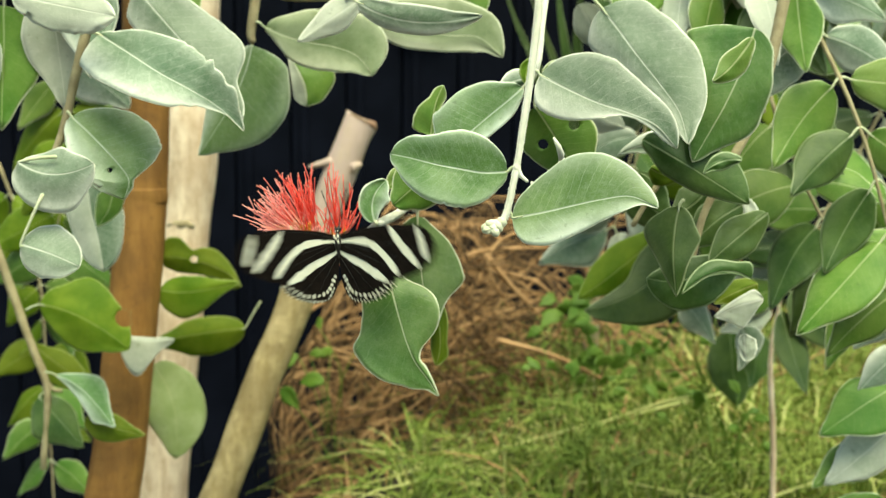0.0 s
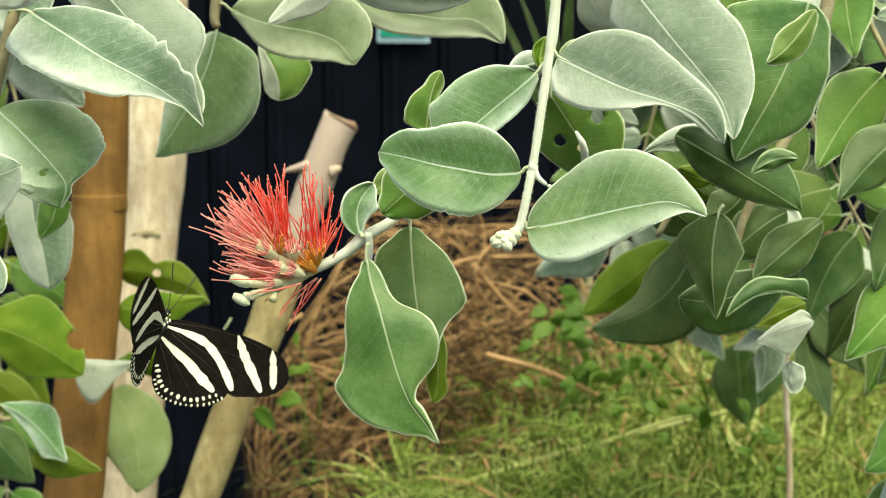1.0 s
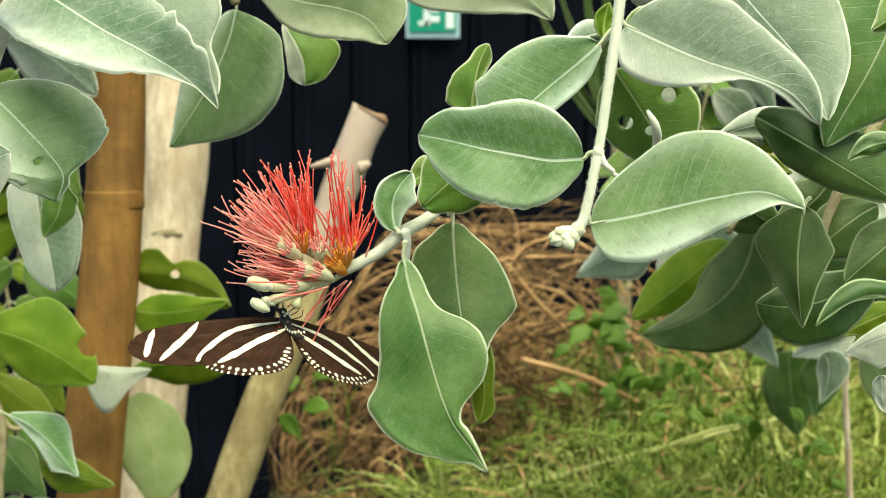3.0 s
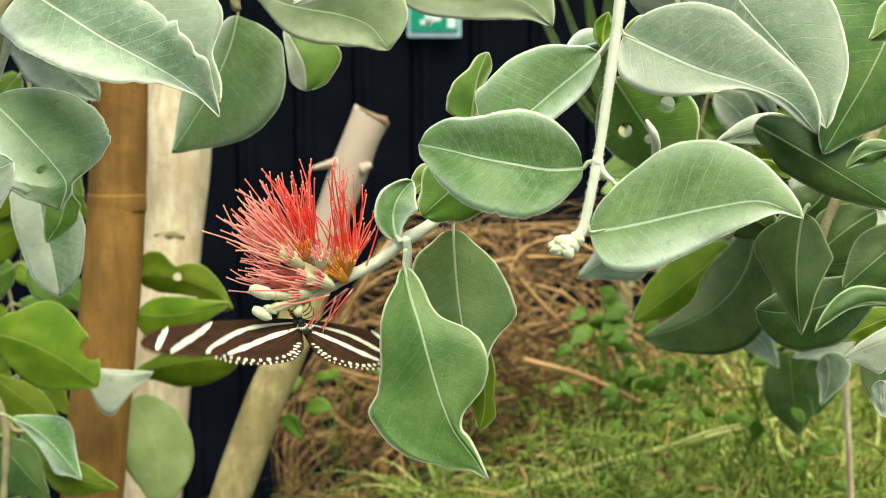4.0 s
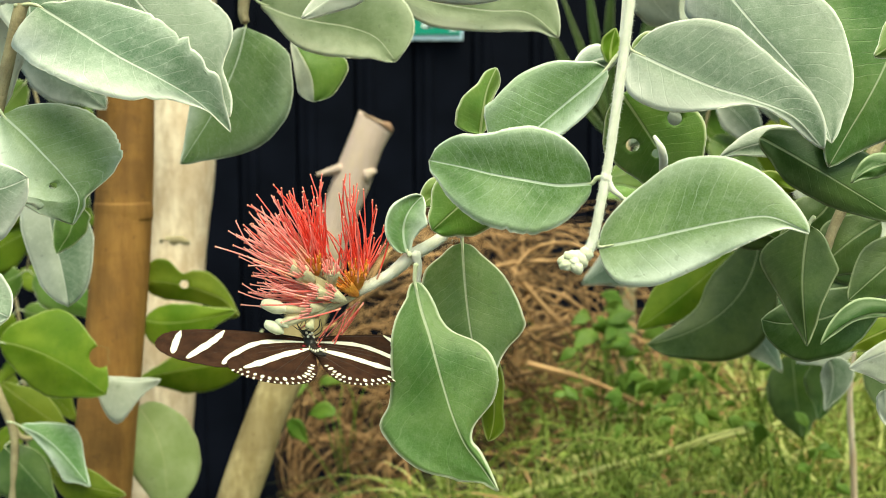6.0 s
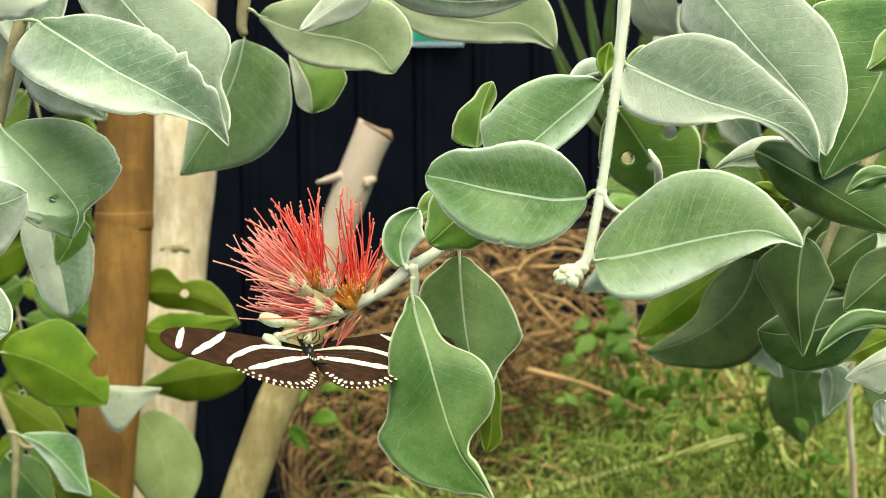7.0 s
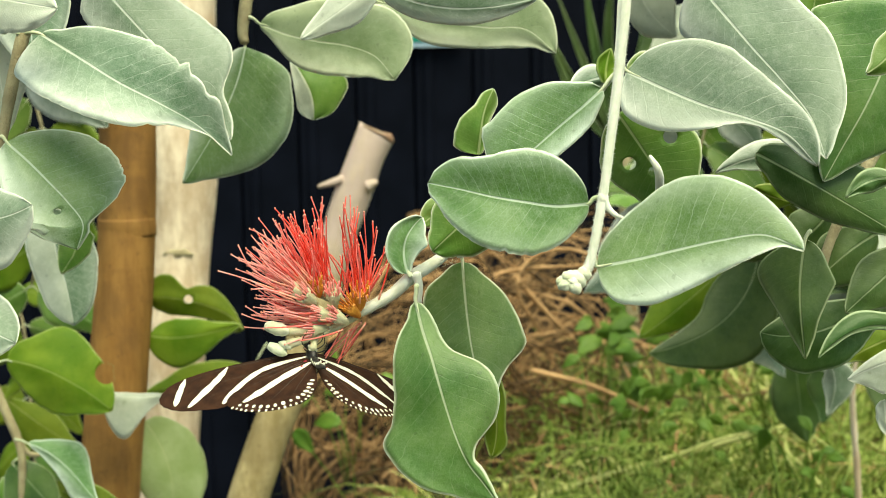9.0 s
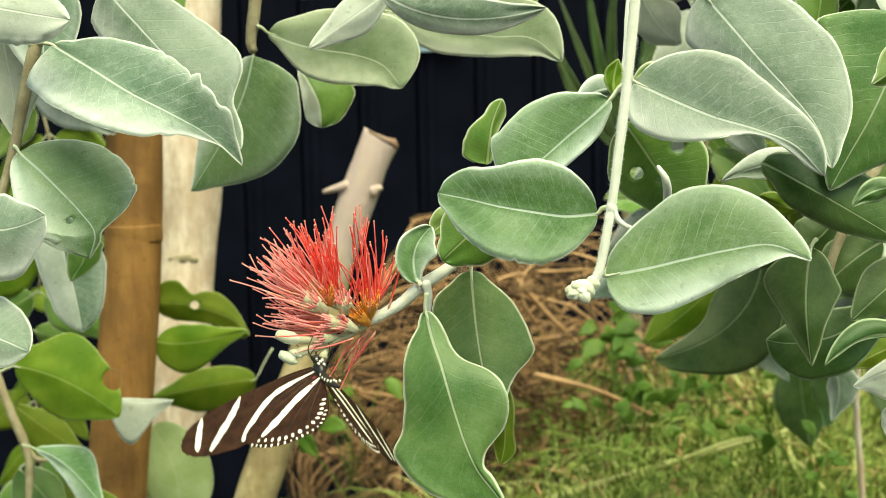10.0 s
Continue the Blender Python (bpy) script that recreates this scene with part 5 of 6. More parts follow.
# ---------- the red flower ----------
def build_flower():
    rnd = random.Random(21)
    flower = new("flower")
    flower.parent = flowering_branch
    flower["label"] = "red brush flower of fine stamens with cream cups"
    scale = 0.00018
    origin = Vector((-0.0323, 0.3746, 1.0002))

    def at(x, y, d=0.0):
        return origin + Vector(((x - 600) * scale, d, (500 - y) * scale))

    # each tuft: foot, spread of directions in degrees (0 is up, 90 to the viewer's left), lengths and count
    tufts = (
        ((548, 456), -6, 32, 88, 150, 58, 0),
        ((540, 456), 28, 64, 95, 144, 52, 1),
        ((518, 458), 40, 74, 70, 108, 34, 1),
        ((620, 476), -14, 12, 90, 176, 28, 0),
        ((598, 474), 6, 40, 60, 115, 7, 0),
        ((562, 512), 62, 94, 88, 138, 50, 1),
        ((575, 518), 84, 104, 70, 136, 14, 0),
        ((612, 514), 118, 158, 55, 100, 9, 0),
        ((626, 476), -36, -12, 55, 88, 10, 0),
    )
    for (fx, fy), lo, hi, near, far, count, tone in tufts:
        for i in range(count):
            a = radians(rnd.uniform(lo, hi))
            n = rnd.uniform(near, far) * scale
            foot = at(fx + rnd.gauss(0, 13), fy + rnd.gauss(0, 9), rnd.gauss(0, 0.004))
            tipdir = Vector((-math.sin(a), rnd.uniform(-0.55, 0.35), math.cos(a))).normalized()
            tip = foot + tipdir * n
            bow = Vector((rnd.gauss(0, 0.04), rnd.gauss(0, 0.04), rnd.gauss(-0.02, 0.04))) * n
            bm = bmesh.new()
            tube(bm, [foot, foot.lerp(tip, 0.35) + bow * 0.8, foot.lerp(tip, 0.7) + bow, tip], [0.00030, 0.00026, 0.00019], 8, 5)
            blob(bm, tip, (0.00030, 0.00030, 0.00040), rings=4, sides=6, index=1)
            shade = rnd.random() + (0.45 if tone else 0.0) + (0.25 if a > 0.6 else -0.25)
            bm.faces.ensure_lookup_table()
            for f in bm.faces[: 15 if tone else 5]:
                f.material_index = 2
            part("stamen", bm, [STAMENPALE if shade > 0.85 else STAMENCORAL if shade > 0.3 else STAMEN, ANTHER, STAMENBASE], flower)
    # orange cups ringed with filament bases, cream calyces and buds
    def cup(x, y, r, mat, nm, lean, d=-0.002):
        bm = bmesh.new()
        axis = Vector((-math.sin(radians(lean)), -0.45, math.cos(radians(lean)))).normalized()
        c = at(x, y, d)
        side = axis.orthogonal().normalized()
        other = axis.cross(side)
        rows = []
        for h, w in ((-1.5, 0.28), (-0.9, 0.62), (0.0, 0.88), (0.75, 1.0), (1.0, 0.92), (0.6, 0.72), (0.1, 0.4), (0.0, 0.05)):
            ring = []
            for k in range(15):
                g = 2 * math.pi * k / 15
                lobe = 1 + (0.22 * math.cos(5 * g) if h >= 0.6 else 0.05 * math.cos(5 * g))
                ring.append(bm.verts.new(c + (axis * h * (1 + 0.25 * (lobe - 1)) + (side * math.cos(g) + other * math.sin(g)) * w * lobe) * r * scale))
            rows.append(ring)
        for p, q in zip(rows, rows[1:]):
            for k in range(15):
                bm.faces.new((p[k], p[(k + 1) % 15], q[(k + 1) % 15], q[k]))
        bm.faces.new(rows[0])
        bm.faces.new(rows[-1])
        part(nm, bm, mat, flower)
        bm = bmesh.new()
        for k in range(16):
            g = 2 * math.pi * k / 16
            foot = c + (axis * 0.7 + (side * math.cos(g) + other * math.sin(g)) * 0.8) * r * scale
            end = foot + (axis * rnd.uniform(0.8, 1.8) + (side * math.cos(g) + other * math.sin(g)) * rnd.uniform(0.1, 0.6)) * r * scale
            tube(bm, [foot, (foot + end) / 2, end], [0.0003, 0.00025], 3, 5)
        part("filament_ring", bm, STAMENPALE if mat == CREAM else NECTAR, flower)

    for x, y, r, mat, nm, lean in (
        (620, 476, 15, NECTAR, "nectar_cup", -5), (608, 494, 13, NECTAR, "nectar_cup", 40), (548, 456, 11, NECTAR, "nectar_cup", 8), (512, 460, 13, CREAM, "calyx", 50),
        (534, 470, 13, CREAM, "calyx", 50), (578, 470, 12, CREAM, "calyx", 0), (560, 500, 13, CREAM, "calyx", 75), (586, 506, 12, CREAM, "calyx", 60), (548, 524, 13, CREAM, "calyx", 88)):
        cup(x, y, r, mat, nm, lean, -0.006 if mat is CREAM else -0.003)
    for x, y, rx, ry, turn in ((480, 519, 12, 23, 74), (479, 555, 10, 19, 60), (494, 548, 7, 13, 66)):
        bm = bmesh.new()
        blob(bm, at(x, y, -0.009), (rx * scale, rx * scale, ry * scale), Matrix.Rotation(radians(-turn), 3, "Y"), 0.12, 12, 16)
        part("flower_bud", bm, BUD, flower)
    for pts, r in ((((620, 505), (590, 520), (550, 534), (492, 549)), 5.5), (((620, 506), (585, 518), (535, 530), (482, 520)), 5.5), (((618, 500), (580, 482), (532, 460)), 5), (((618, 500), (596, 485), (574, 460)), 5), (((560, 530), (545, 540), (540, 556)), 5)):
        bm = bmesh.new()
        depth = -0.009 if pts[-1][1] > 500 else 0.0
        tube(bm, [at(*p, depth * k / (len(pts) - 1)) for k, p in enumerate(pts)], [r * scale, r * 0.9 * scale, r * 1.5 * scale], 16, 8, 0.35)
        part("flower_stalk", bm, CREAM, flower)


build_flower()


# ---------- leaf cover round the view ----------
def build_cover():
    grey, mixed = "pale brown twig with felted grey-green leaves, added round the view", "brown twig with dark green and grey leaves"
    leafy_branch([(0.1712, 0.5339, 1.2009), (0.1979, 0.5088, 1.1269), (0.2268, 0.4838, 1.0532), (0.2491, 0.4754, 0.9733)], 9, 0.055, ["grey", "green", "dark"], 31, mixed)
    leafy_branch([(0.2227, 0.6370, 1.1969), (0.2109, 0.6088, 1.0929), (0.2266, 0.5846, 1.0270), (0.2645, 0.5773, 0.9569)], 10, 0.055, ["dark", "dark", "green"], 32, mixed)
    leafy_branch([(0.0995, 0.5339, 1.2009), (0.1186, 0.5296, 1.1605), (0.1470, 0.5098, 1.1361), (0.1933, 0.4917, 1.1287)], 8, 0.05, ["grey", "pale", "green"], 33, grey)
    leafy_branch([(-0.1080, 0.5006, 1.2131), (-0.1300, 0.4782, 1.1644), (-0.1625, 0.4570, 1.1272), (-0.2143, 0.4549, 1.1066)], 8, 0.055, ["grey", "green", "pale"], 34, grey)
    leafy_branch([(-0.0815, 0.6436, 1.2597), (-0.0458, 0.6202, 1.2011), (-0.0065, 0.5988, 1.1618), (0.0314, 0.5968, 1.1429)], 7, 0.05, ["grey", "green"], 35, grey)
    leafy_branch([(-0.4153, 0.7749, 1.1946), (-0.3908, 0.7603, 1.0551), (-0.3802, 0.7456, 0.9156), (-0.3662, 0.7309, 0.7760)], 10, 0.06, ["green", "lime", "dark"], 36, mixed)
    leafy_branch([(-0.4306, 1.1005, 1.0067), (-0.3898, 1.0888, 0.8950), (-0.3796, 1.0760, 0.7733), (-0.3694, 1.0605, 0.6261)], 11, 0.055, ["lime", "green", "lime"], 37, mixed)
    leafy_branch([(0.2847, 0.5449, 0.9776), (0.2796, 0.5369, 0.9015), (0.2694, 0.5289, 0.8254)], 7, 0.05, ["pale", "grey", "green"], 38, grey)


    for k, (pts, size, kinds) in enumerate((
        ([(0.2176, 0.8848, 1.2540), (0.2017, 0.8723, 1.1351), (0.1818, 0.8627, 1.0439), (0.1578, 0.8548, 0.9686)], 0.06, ["grey", "green", "grey", "pale"]),
        ([(0.3599, 0.9510, 1.2275), (0.2996, 0.9366, 1.0905), (0.2566, 0.9272, 1.0006), (0.2221, 0.9168, 0.9021)], 0.065, ["green", "dark", "lime", "grey"]),
        ([(0.2496, 1.2033, 1.3274), (0.2388, 1.1897, 1.1980), (0.2396, 1.1795, 1.1010), (0.2134, 1.1676, 0.9878)], 0.06, ["dark", "dark", "green"]),
        ([(0.3652, 0.7986, 1.0918), (0.3212, 0.7898, 1.0079), (0.2919, 0.7848, 0.9605), (0.2736, 0.7802, 0.9167)], 0.055, ["dark", "green", "pale", "grey"]))):
        leafy_branch(pts, 9, size, kinds, 50 + k, mixed)
    leafy_branch([(-0.3892, 0.9510, 1.2275), (-0.3289, 0.9393, 1.1162), (-0.3074, 0.9308, 1.0348), (-0.3203, 0.9209, 0.9407)], 9, 0.06, ["lime", "green", "lime", "green"], 61, mixed)


    # Branches added above the view to shade the leaves below, right and left.
    for k, (pts, pairs) in enumerate((
        ([(0.0992, 0.6025, 1.1968), (0.1470, 0.6087, 1.1903), (0.1986, 0.6146, 1.1809), (0.2537, 0.5999, 1.1725)], 12),
        ([(0.1375, 0.6627, 1.2772), (0.1817, 0.6597, 1.2479), (0.2289, 0.6578, 1.2303), (0.2879, 0.6572, 1.2244)], 12),
        ([(0.1985, 0.7764, 1.2086), (0.2441, 0.7742, 1.1877), (0.3003, 0.7727, 1.1737), (0.3634, 0.7698, 1.1458)], 10),
        ([(-0.3768, 0.6775, 1.2532), (-0.3246, 0.6940, 1.2462), (-0.2748, 0.6927, 1.2339), (-0.2284, 0.6734, 1.2141)], 11))):
        leafy_branch(pts, pairs, 0.065, ["grey", "green", "sage"], 70 + k, grey)


build_cover()


def build_strap_plant():
    plant = thing("strap_plant", None, "dark green strap-leaved plant growing before the dark cladding", "plant")
    for base, mid, tip, w in (
        ((0.206, 1.455, 1.020), (0.166, 1.414, 1.111), (0.127, 1.384, 1.204), 0.0058),
        ((0.209, 1.455, 1.020), (0.176, 1.416, 1.131), (0.158, 1.387, 1.235), 0.0065),
        ((0.213, 1.455, 1.020), (0.189, 1.417, 1.137), (0.196, 1.388, 1.241), 0.0065),
        ((0.213, 1.455, 1.020), (0.153, 1.411, 1.079), (0.121, 1.378, 1.147), 0.0052),
        ((0.219, 1.455, 1.020), (0.225, 1.416, 1.131), (0.244, 1.386, 1.222), 0.0058),
        ((0.216, 1.455, 1.020), (0.140, 1.415, 1.118), (0.092, 1.386, 1.222), 0.0052),
    ):
        bm = bmesh.new()
        row = (w * 0.7, w * 0.95, w, w * 0.8, w * 0.45)
        leaf_mesh(bm, base, mid, tip, row, row, face=Vector((0.2, -0.9, 0.3)).normalized(), fold=-0.4, seed=w * 900, long=18, wide=3)
        finish(bm, "leaf", DARK, plant)
    bm = bmesh.new()
    foot = Vector((0.211, 1.455, 1.018))
    low = Vector((foot.x, foot.y, bank(foot.x, foot.y) - 0.02))
    tube(bm, [low, low.lerp(foot, 0.5) + Vector((0.01, 0, 0)), foot + Vector((0, 0, 0.02))], [0.012, 0.010, 0.009], 12, 10, 0.2)
    finish(bm, "stem", OLDTWIG, plant)


build_strap_plant()


# ---------- butterfly ----------
MM = 0.00113


def outline_plate(bm, points, thick, index_top=0, index_low=1, scallop=0.0):
    """A thin plate from a smooth closed outline in millimetres."""
    n = len(points)
    line = []
    for i in range(n):
        a, b, c, d = (Vector((*points[(i + k) % n], 0)) for k in (-1, 0, 1, 2))
        for k in range(6):
            f = k / 6
            p = 0.5 * (2 * b + (c - a) * f + (2 * a - 5 * b + 4 * c - d) * f * f + (3 * b - a - 3 * c + d) * f**3)
            line.append(p * (1 + scallop * math.sin((i * 6 + k) * 2.1)))
    up = [bm.verts.new((p.x * MM, p.y * MM, thick)) for p in line]
    low = [bm.verts.new((p.x * MM, p.y * MM, -thick)) for p in line]
    bm.faces.new(up).material_index = index_top
    bm.faces.new(low[::-1]).material_index = index_low
    for i in range(len(up)):
        j = (i + 1) % len(up)
        bm.faces.new((up[i], low[i], low[j], up[j])).material_index = index_top


def stripe_plate(bm, points, width, side, thick=0.00016, under=0.74):
    """A cream band along a curve, proud of the wing on both faces and narrower beneath."""
    line = spline([(x * side, y, 0) for x, y in points], 22)
    for broad, z0, z1 in ((1.0, 0.0, thick), (under, -thick, 0.0)):
        rows = []
        for i, p in enumerate(line):
            f = i / 22
            go = (line[min(i + 1, 22)] - line[max(i - 1, 0)]).normalized()
            out = Vector((-go.y, go.x, 0)) * width * broad * 0.5 * (0.25 + 0.75 * min(1, f / 0.25)) * min(1, (1 - f) / 0.22 + 0.32) * (1 + 0.30 * noise.noise((f * 11, width, points[0][0])) + 0.18 * noise.noise((f * 31, width, points[0][0])))
            rows.append([bm.verts.new(((p + out * s).x * MM, (p + out * s).y * MM, z)) for s, z in ((1, z1), (-1, z1), (-1, z0), (1, z0))])
        for a, b in zip(rows, rows[1:]):
            for k in range(4):
                bm.faces.new((a[k], a[(k + 1) % 4], b[(k + 1) % 4], b[k]))
        bm.faces.new(rows[0])
        bm.faces.new(rows[-1][::-1])


def spots(wing, points, count, radius, side, z):
    """A row of cream spots along a line, uneven in size, each a part of the wing."""
    rnd = random.Random(count)
    line = spline([(x * side, y, 0) for x, y in points], count - 1)
    for i, p in enumerate(line):
        go = line[min(i + 1, count - 1)] - line[max(i - 1, 0)]
        r = radius * MM * rnd.uniform(0.72, 1.12)
        bm = bmesh.new()
        blob(bm, p * MM, (r * 0.8, r * rnd.uniform(1.0, 1.4), 0.00017), Matrix.Rotation(math.atan2(go.y, go.x), 3, "Z"), rings=4, sides=8)
        bmesh.ops.translate(bm, verts=bm.verts, vec=(0, 0, z))
        part("spot", bm, STRIPE, wing)


FORE = ((0, 1), (6, 3.2), (14, 4.2), (24, 4.8), (33, 4.2), (39, 2), (42, -2.5), (41.5, -6.5), (37.5, -10.5), (31, -13), (25.5, -14), (18, -10.5), (9, -6.5), (0, -3))
HIND = ((0, -2), (8, -4.5), (16, -6.5), (22.5, -9), (25, -12.5), (24, -16), (20.5, -19), (15, -21.2), (9.6, -21.8), (4.6, -20.6), (1.4, -16.0), (0.2, -8.5))


def build_butterfly():
    top = thing("butterfly", None, "black longwing butterfly with cream stripes on narrow wings", "butterfly")
    wings = {1: [], -1: []}
    for side in (1, -1):
        for name, shape, z in (("forewing", FORE, 0.0), ("hindwing", HIND, -0.0003)):
            bm = bmesh.new()
            outline_plate(bm, [(x * side, y) for x, y in (shape if side > 0 else shape[::-1])], 0.00007, 0, 1, 0.004)
            bmesh.ops.translate(bm, verts=bm.verts, vec=(0, 0, z))
            bmesh.ops.recalc_face_normals(bm, faces=bm.faces)
            for f in bm.faces:
                f.material_index = 1 if f.normal.z < -0.5 else 0
            wing = part(name, bm, [BLACK, BROWNW], top, smooth=False)
            wings[side].append(wing)
            if name == "forewing":
                bands = ((((1, -0.4), (8, -0.4), (14, -1.4), (19.0, -4.6), (23.2, -8.9), (26.0, -12.6)), 2.7), (((22.8, 4.3), (25, 1), (27.3, -1.9), (31.3, -6.2), (34.9, -10.2)), 2.8), (((34.6, 3.5), (36.4, -1.5), (38.3, -8)), 2.1))
                nerves = (((1, 0.8), (14, 3.4), (30, 3.2), (40.6, -2)), ((4, -0.8), (16, -1.8), (28, -2.4), (40, -6)), ((4, -1.4), (16, -4.5), (27, -7), (36.5, -10.4)), ((3, -2), (14, -6.5), (24, -10.6), (31, -12.6)))
            else:
                bands = ((((0.6, -4.0), (9.0, -7.8), (15, -11.4), (20.8, -14.6)), 3.0),)
                nerves = (((1, -4), (9, -8.5), (16, -12), (23.6, -15)), ((1, -5), (8, -11), (13, -16), (18.4, -19.6)), ((0.8, -6), (5, -12), (8, -17), (10.5, -21.6)), ((1, -3), (10, -5.2), (18, -8), (24.4, -12)))
            for points, width in bands:
                bm = bmesh.new()
                stripe_plate(bm, points, width, side)
                bmesh.ops.translate(bm, verts=bm.verts, vec=(0, 0, z))
                part("stripe", bm, STRIPE, wing, "cream band", smooth=False)
            for points in nerves:
                bm = bmesh.new()
                tube(bm, [(x * side * MM, y * MM, z) for x, y in points], [0.00014, 0.00010, 0.00008], 14, 5)
                part("wing_vein", bm, EYE, wing)
            if name == "hindwing":
                for points, count, radius in ((((1.9, -12.6), (5.8, -18.2), (14.3, -19.3), (21.8, -15.4)), 14, 0.85), (((2.6, -16.8), (5.2, -20.4), (9.8, -21.3), (14.9, -20.8), (20.3, -18.6), (23.8, -15.7)), 17, 0.5)):
                    spots(wing, points, count, radius, side, z)
                for x, y in ((2.2, -2.9), (3.4, -4.9)):
                    bm = bmesh.new()
                    blob(bm, (x * side * MM, y * MM, z - 0.0001), (0.0006, 0.00045, 0.00022), rings=4, sides=8)
                    part("red_spot", bm, REDSPOT, wing, "small red spot at the wing base")
    bm = bmesh.new()
    blob(bm, (0, -0.0006, -0.0004), (0.0018, 0.0037, 0.0020), lump=0.15)
    for x, y in ((0.9, 1.6), (-0.9, 1.6), (0.9, -0.6), (-0.9, -0.6), (0, 0.6)):
        for z in (0.0012, -0.0022):
            blob(bm, (x * 0.001, y * 0.001, z), (0.0005, 0.0007, 0.0004), rings=4, sides=6, index=1)
    part("thorax", bm, [EYE, STRIPE], top)
    bm = bmesh.new()
    blob(bm, (0, 0.0042, -0.0006), (0.0013, 0.0013, 0.0013))
    for side in (1, -1):
        blob(bm, (side * 0.0010, 0.0046, -0.0006), (0.0006, 0.0008, 0.0008))
        blob(bm, (side * 0.0006, 0.0036, 0.0006), (0.0003, 0.0003, 0.0002), rings=4, sides=6, index=1)
    part("head", bm, [EYE, STRIPE], top)
    bm = bmesh.new()
    tube(bm, [(0, -0.003, -0.0004), (0, -0.008, -0.0016), (0, -0.0125, -0.0034), (0, -0.0165, -0.0056)], [0.0011, 0.0011, 0.0010, 0.0005], 16, 10)
    for k in range(6):
        for side in (1, -1):
            blob(bm, (side * 0.0009, -0.0045 - 0.0019 * k, -0.0008 - 0.00017 * k * (k + 1)), (0.00035, 0.0006, 0.0005), rings=4, sides=6, index=1)
    part("abdomen", bm, [EYE, STRIPE], top)
    for side in (1, -1):
        bm = bmesh.new()
        tube(bm, [(side * 0.0006, 0.005, 0.0), (side * 0.003, 0.012, 0.001), (side * 0.006, 0.020, 0.001)], [0.00014, 0.00012, 0.0003], 12, 5)
        part("antenna", bm, EYE, top)
        for y, reach in ((0.0026, 0.004), (0.0008, 0.001), (-0.001, -0.003)):
            bm = bmesh.new()
            tube(bm, [(side * 0.001, y, -0.0012), (side * 0.0036, y + reach * 0.4, -0.0036), (side * 0.0026, y + reach, -0.0072)], [0.0002, 0.00016, 0.00012], 8, 5)
            part("leg", bm, EYE, top)
    bm = bmesh.new()
    tube(bm, [(0, 0.005, -0.0012), (0, 0.0085, -0.004), (0, 0.008, -0.0085)], [0.00016, 0.00012], 8, 5)
    part("proboscis", bm, EYE, top)
    return top, wings[1], wings[-1]


butterfly, right_wings, left_wings = build_butterfly()



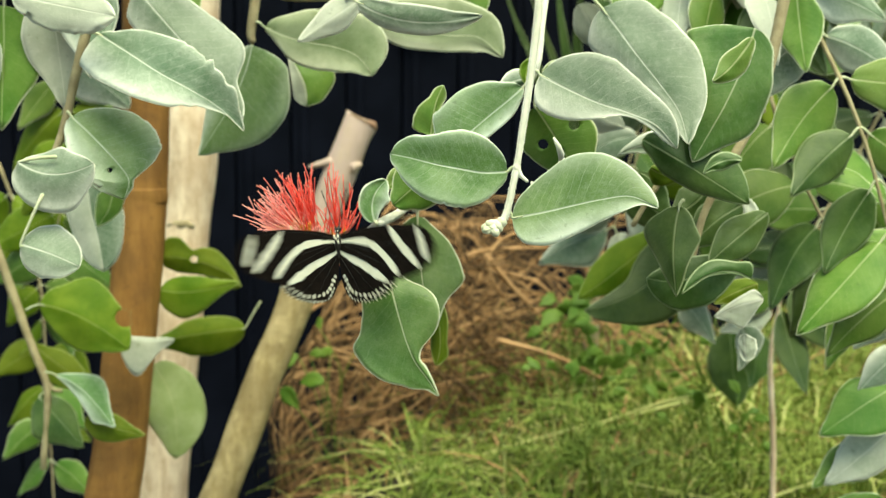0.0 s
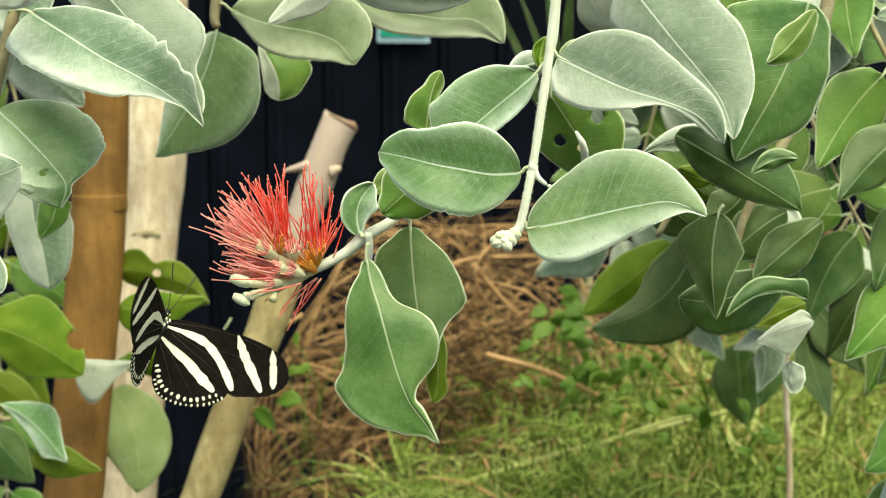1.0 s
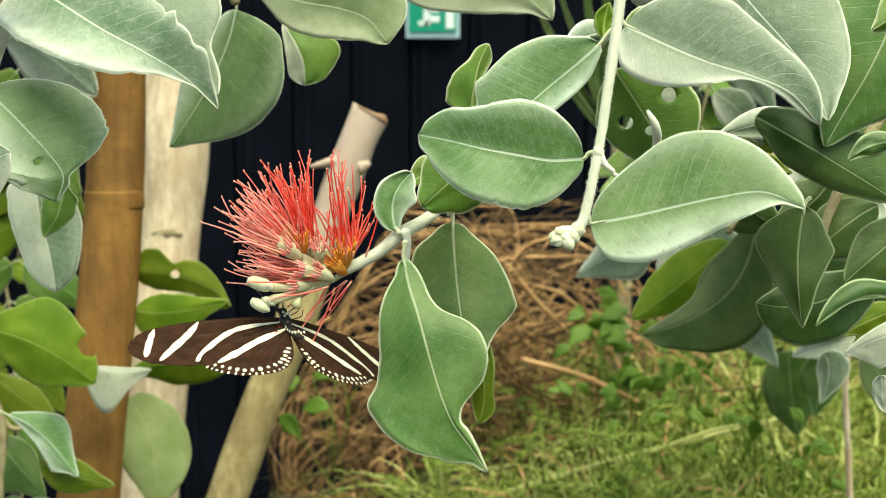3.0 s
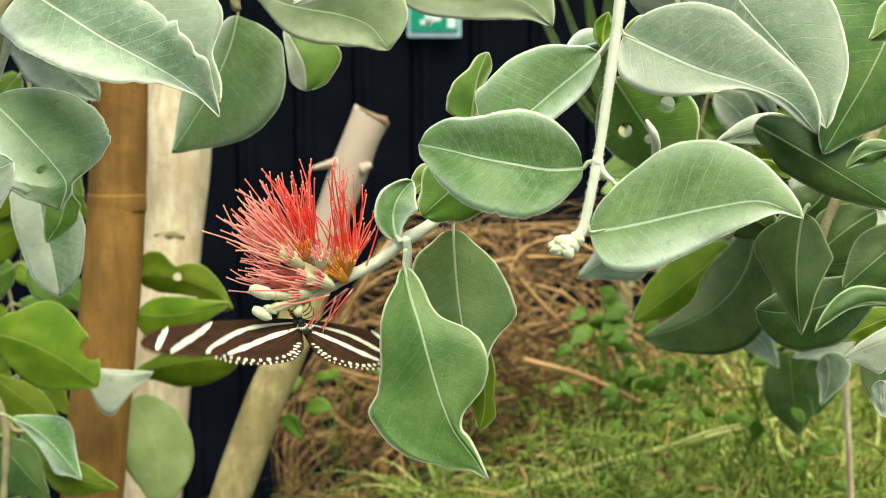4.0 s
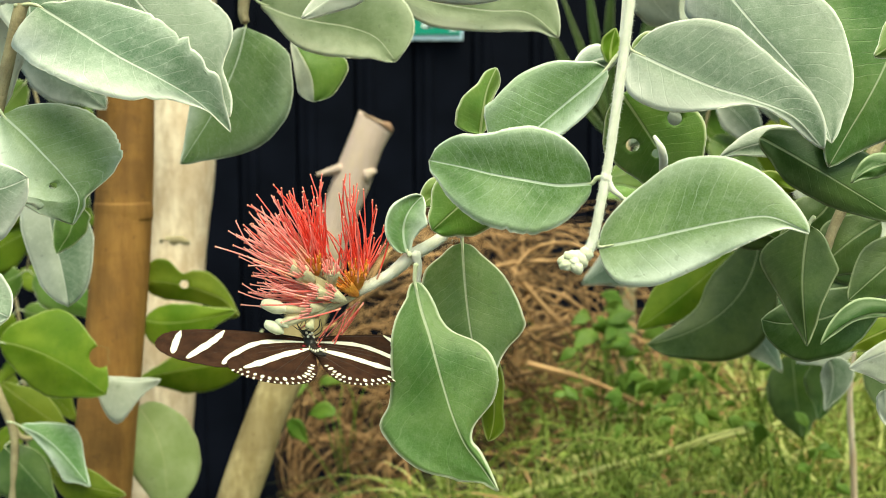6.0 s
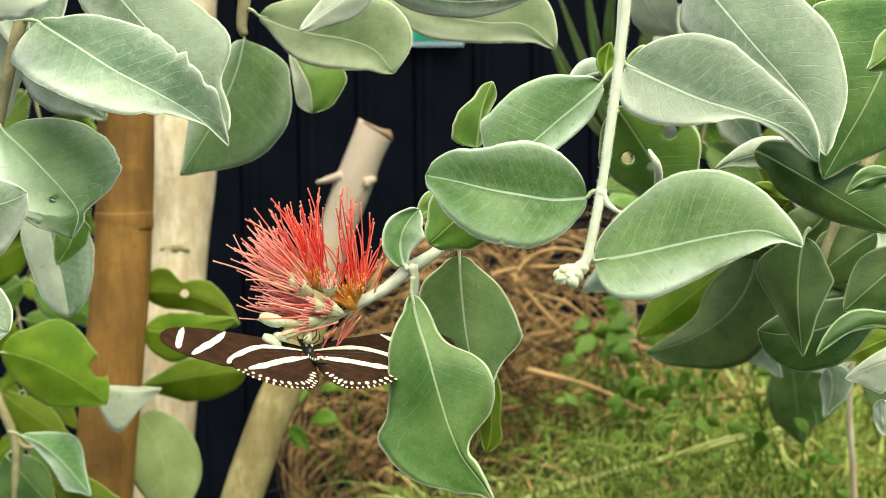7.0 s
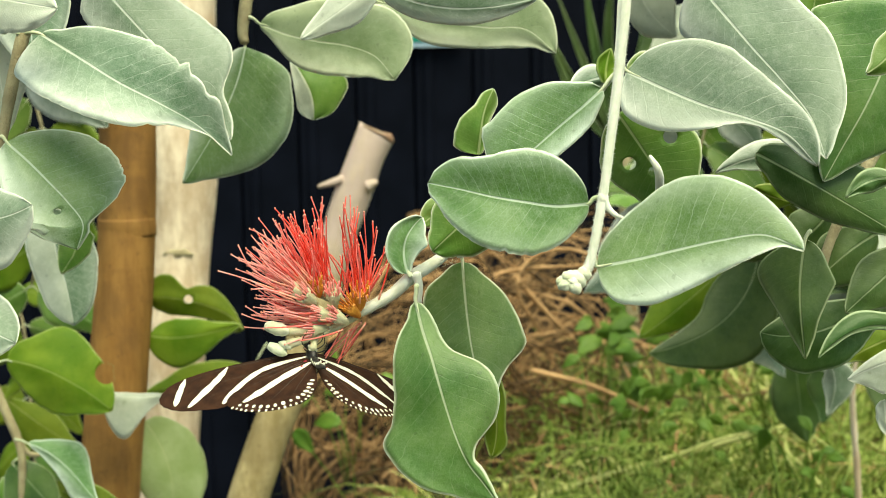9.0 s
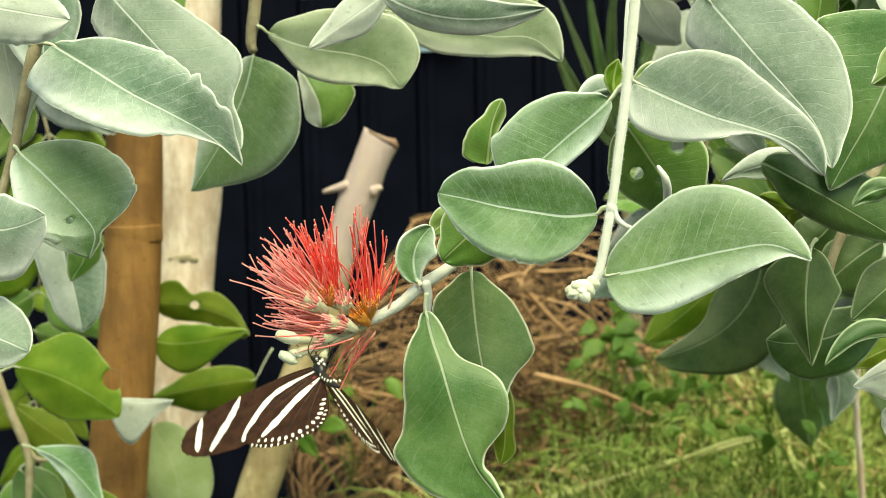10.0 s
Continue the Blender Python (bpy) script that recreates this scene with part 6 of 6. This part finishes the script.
def motions():
    walk(butterfly, [
        (0.0, pose(-0.0264, 0.3426, 1.0077, 87.1, -5.7, -30.2)),
        (0.1, pose(-0.0252, 0.3434, 1.0035, 103.4, 1.8, 13.6)),
        (0.2, pose(-0.0312, 0.3452, 1.0051, 93.1, 6.4, -4.2)),
        (0.3, pose(-0.0377, 0.3517, 1.0021, 90.3, 6.0, 16.6)),
        (0.4, pose(-0.0483, 0.3546, 0.9965, 26.4, 1.6, 4.4)),
        (0.5, pose(-0.0483, 0.3563, 0.9979, 57.8, 13.0, -2.7)),
        (0.6, pose(-0.0623, 0.3561, 1.0024, 71.1, 10.4, 44.8)),
        (0.7, pose(-0.0684, 0.3574, 1.0005, 51.9, 15.5, 39.8)),
        (0.8, pose(-0.0769, 0.3562, 0.9842, 75.9, 15.8, 54.0)),
        (0.9, pose(-0.0793, 0.3567, 0.9844, 76.2, 19.2, 61.3)),
        (1.0, pose(-0.0795, 0.3601, 0.9826, 87.4, 29.0, 54.4)),
        (1.1, pose(-0.0795, 0.3629, 0.9915, 80.5, 34.1, 72.2)),
        (1.2, pose(-0.0873, 0.3654, 0.9909, 90.9, 21.9, 122.5)),
        (1.3, pose(-0.0753, 0.3677, 0.9908, 88.1, 7.0, 167.1)),
        (1.4, pose(-0.0927, 0.3707, 0.9950, 75.5, -1.8, -148.1)),
        (1.5, pose(-0.0876, 0.3737, 0.9932, 77.5, -23.9, -148.0)),
        (1.6, pose(-0.0661, 0.3764, 1.0010, 87.4, -19.2, -149.8)),
        (1.7, pose(-0.0717, 0.3788, 0.9916, 117.7, -11.4, -122.3)),
        (1.8, pose(-0.0698, 0.3786, 0.9922, 103.3, 8.3, -123.0)),
        (1.9, pose(-0.0705, 0.3772, 0.9907, 128.9, -20.2, -116.5)),
        (2.0, pose(-0.0585, 0.3772, 0.9808, 132.6, 5.6, -117.8)),
        (2.1, pose(-0.0588, 0.3765, 0.9816, 149.1, -4.0, -140.4)),
        (2.2, pose(-0.0585, 0.3771, 0.9817, 148.1, -19.7, -131.6)),
        (2.3, pose(-0.0552, 0.3773, 0.9841, 149.2, -21.1, -141.2)),
        (2.4, pose(-0.0527, 0.3764, 0.9828, 149.0, -20.2, -147.4)),
        (2.5, pose(-0.0534, 0.3759, 0.9838, 147.6, -17.6, -150.8)),
        (2.6, pose(-0.0510, 0.3757, 0.9832, 152.3, -11.3, -154.6)),
        (2.7, pose(-0.0490, 0.3749, 0.9835, 150.9, -10.6, -152.9)),
        (3.8, pose(-0.0469, 0.3734, 0.9852, 163.3, -8.3, -160.1)),
        (3.9, pose(-0.0465, 0.3733, 0.9861, 161.9, -9.5, -162.5)),
        (4.0, pose(-0.0440, 0.3729, 0.9865, 161.5, -7.6, -160.7)),
        (4.1, pose(-0.0443, 0.3728, 0.9863, 159.3, -10.2, -166.2)),
        (4.2, pose(-0.0449, 0.3736, 0.9852, 152.1, -9.7, -157.5)),
        (4.3, pose(-0.0459, 0.3740, 0.9848, 152.7, -8.5, -159.0)),
        (4.4, pose(-0.0454, 0.3727, 0.9857, 152.3, -7.1, -159.9)),
        (4.5, pose(-0.0450, 0.3726, 0.9866, 154.0, -4.3, -166.7)),
        (4.8, pose(-0.0456, 0.3724, 0.9875, 155.5, -7.6, -163.2)),
        (5.0, pose(-0.0446, 0.3719, 0.9870, 156.9, -6.5, -162.1)),
        (5.3, pose(-0.0452, 0.3716, 0.9862, 149.2, -10.3, -155.7)),
        (5.5, pose(-0.0450, 0.3710, 0.9851, 158.9, -9.4, -165.1)),
        (5.7, pose(-0.0445, 0.3710, 0.9849, 157.6, -7.6, -160.3)),
        (6.8, pose(-0.0434, 0.3686, 0.9855, 159.7, -7.5, -155.4)),
        (7.0, pose(-0.0436, 0.3686, 0.9866, 158.8, -6.7, -154.3)),
        (7.5, pose(-0.0441, 0.3681, 0.9861, 157.1, -7.7, -151.1)),
        (7.8, pose(-0.0449, 0.3679, 0.9862, 156.3, -11.9, -151.0)),
        (8.0, pose(-0.0437, 0.3681, 0.9853, 148.1, -12.0, -145.5)),
        (8.2, pose(-0.0444, 0.3676, 0.9863, 162.7, -11.4, -156.0)),
        (8.5, pose(-0.0447, 0.3675, 0.9871, 156.0, -8.2, -148.7)),
        (8.8, pose(-0.0434, 0.3671, 0.9880, 156.7, -15.4, -150.0)),
        (9.0, pose(-0.0437, 0.3671, 0.9881, 158.7, -9.1, -160.3)),
        (9.5, pose(-0.0438, 0.3639, 0.9887, 154.2, -8.1, -146.0)),
        (9.8, pose(-0.0433, 0.3640, 0.9886, 150.1, -14.6, -146.8)),
        (10.0, pose(-0.0443, 0.3626, 0.9873, 152.8, -11.5, -152.3)),
    ])
    beat = [
        (0.0, 6, 6), (0.1, 28, 32), (0.2, 57, 55), (0.3, 53, 54),
        (0.4, 38, 37), (0.5, 26, 27), (0.6, 42, 45), (0.7, 21, 21),
        (0.8, 19, 20), (0.9, 14, 14), (1.0, 33, 34), (1.1, 19, 20),
        (1.2, 52, 52), (1.3, 69, 69), (1.4, 71, 72), (1.5, 72, 72),
        (1.6, 76, 72), (1.7, 70, 71), (1.8, 75, 72), (1.9, 69, 71),
        (2.0, 69, 71), (2.1, 46, 39), (2.2, 24, 26), (2.3, 15, 17),
        (2.4, 23, 25), (2.5, 28, 32), (2.6, 42, 41), (2.7, 35, 34),
        (3.8, 0, -1), (3.9, -3, -4), (4.0, 11, 8), (4.1, 23, 19),
        (4.2, 39, 38), (4.3, 43, 42), (4.4, 31, 33), (4.5, 4, 9),
        (4.8, -6, -7), (5.0, 1, -2), (5.3, 30, 28), (5.5, 23, 18),
        (5.7, 2, -2), (6.8, 1, -2), (7.0, -6, -9), (7.5, 4, 3),
        (7.8, 24, 24), (8.0, 27, 27), (8.2, 15, 11), (8.5, -4, -7),
        (8.8, 12, 13), (9.0, 22, 18), (9.5, 1, 1), (9.8, 26, 27),
        (10.0, 41, 39),
    ]
    for side, wings in ((1, right_wings), (-1, left_wings)):
        for wing in wings:
            walk(wing, [(t, pose(0, 0, 0, 0, -a if side > 0 else b, 0)) for t, a, b in beat])


motions()
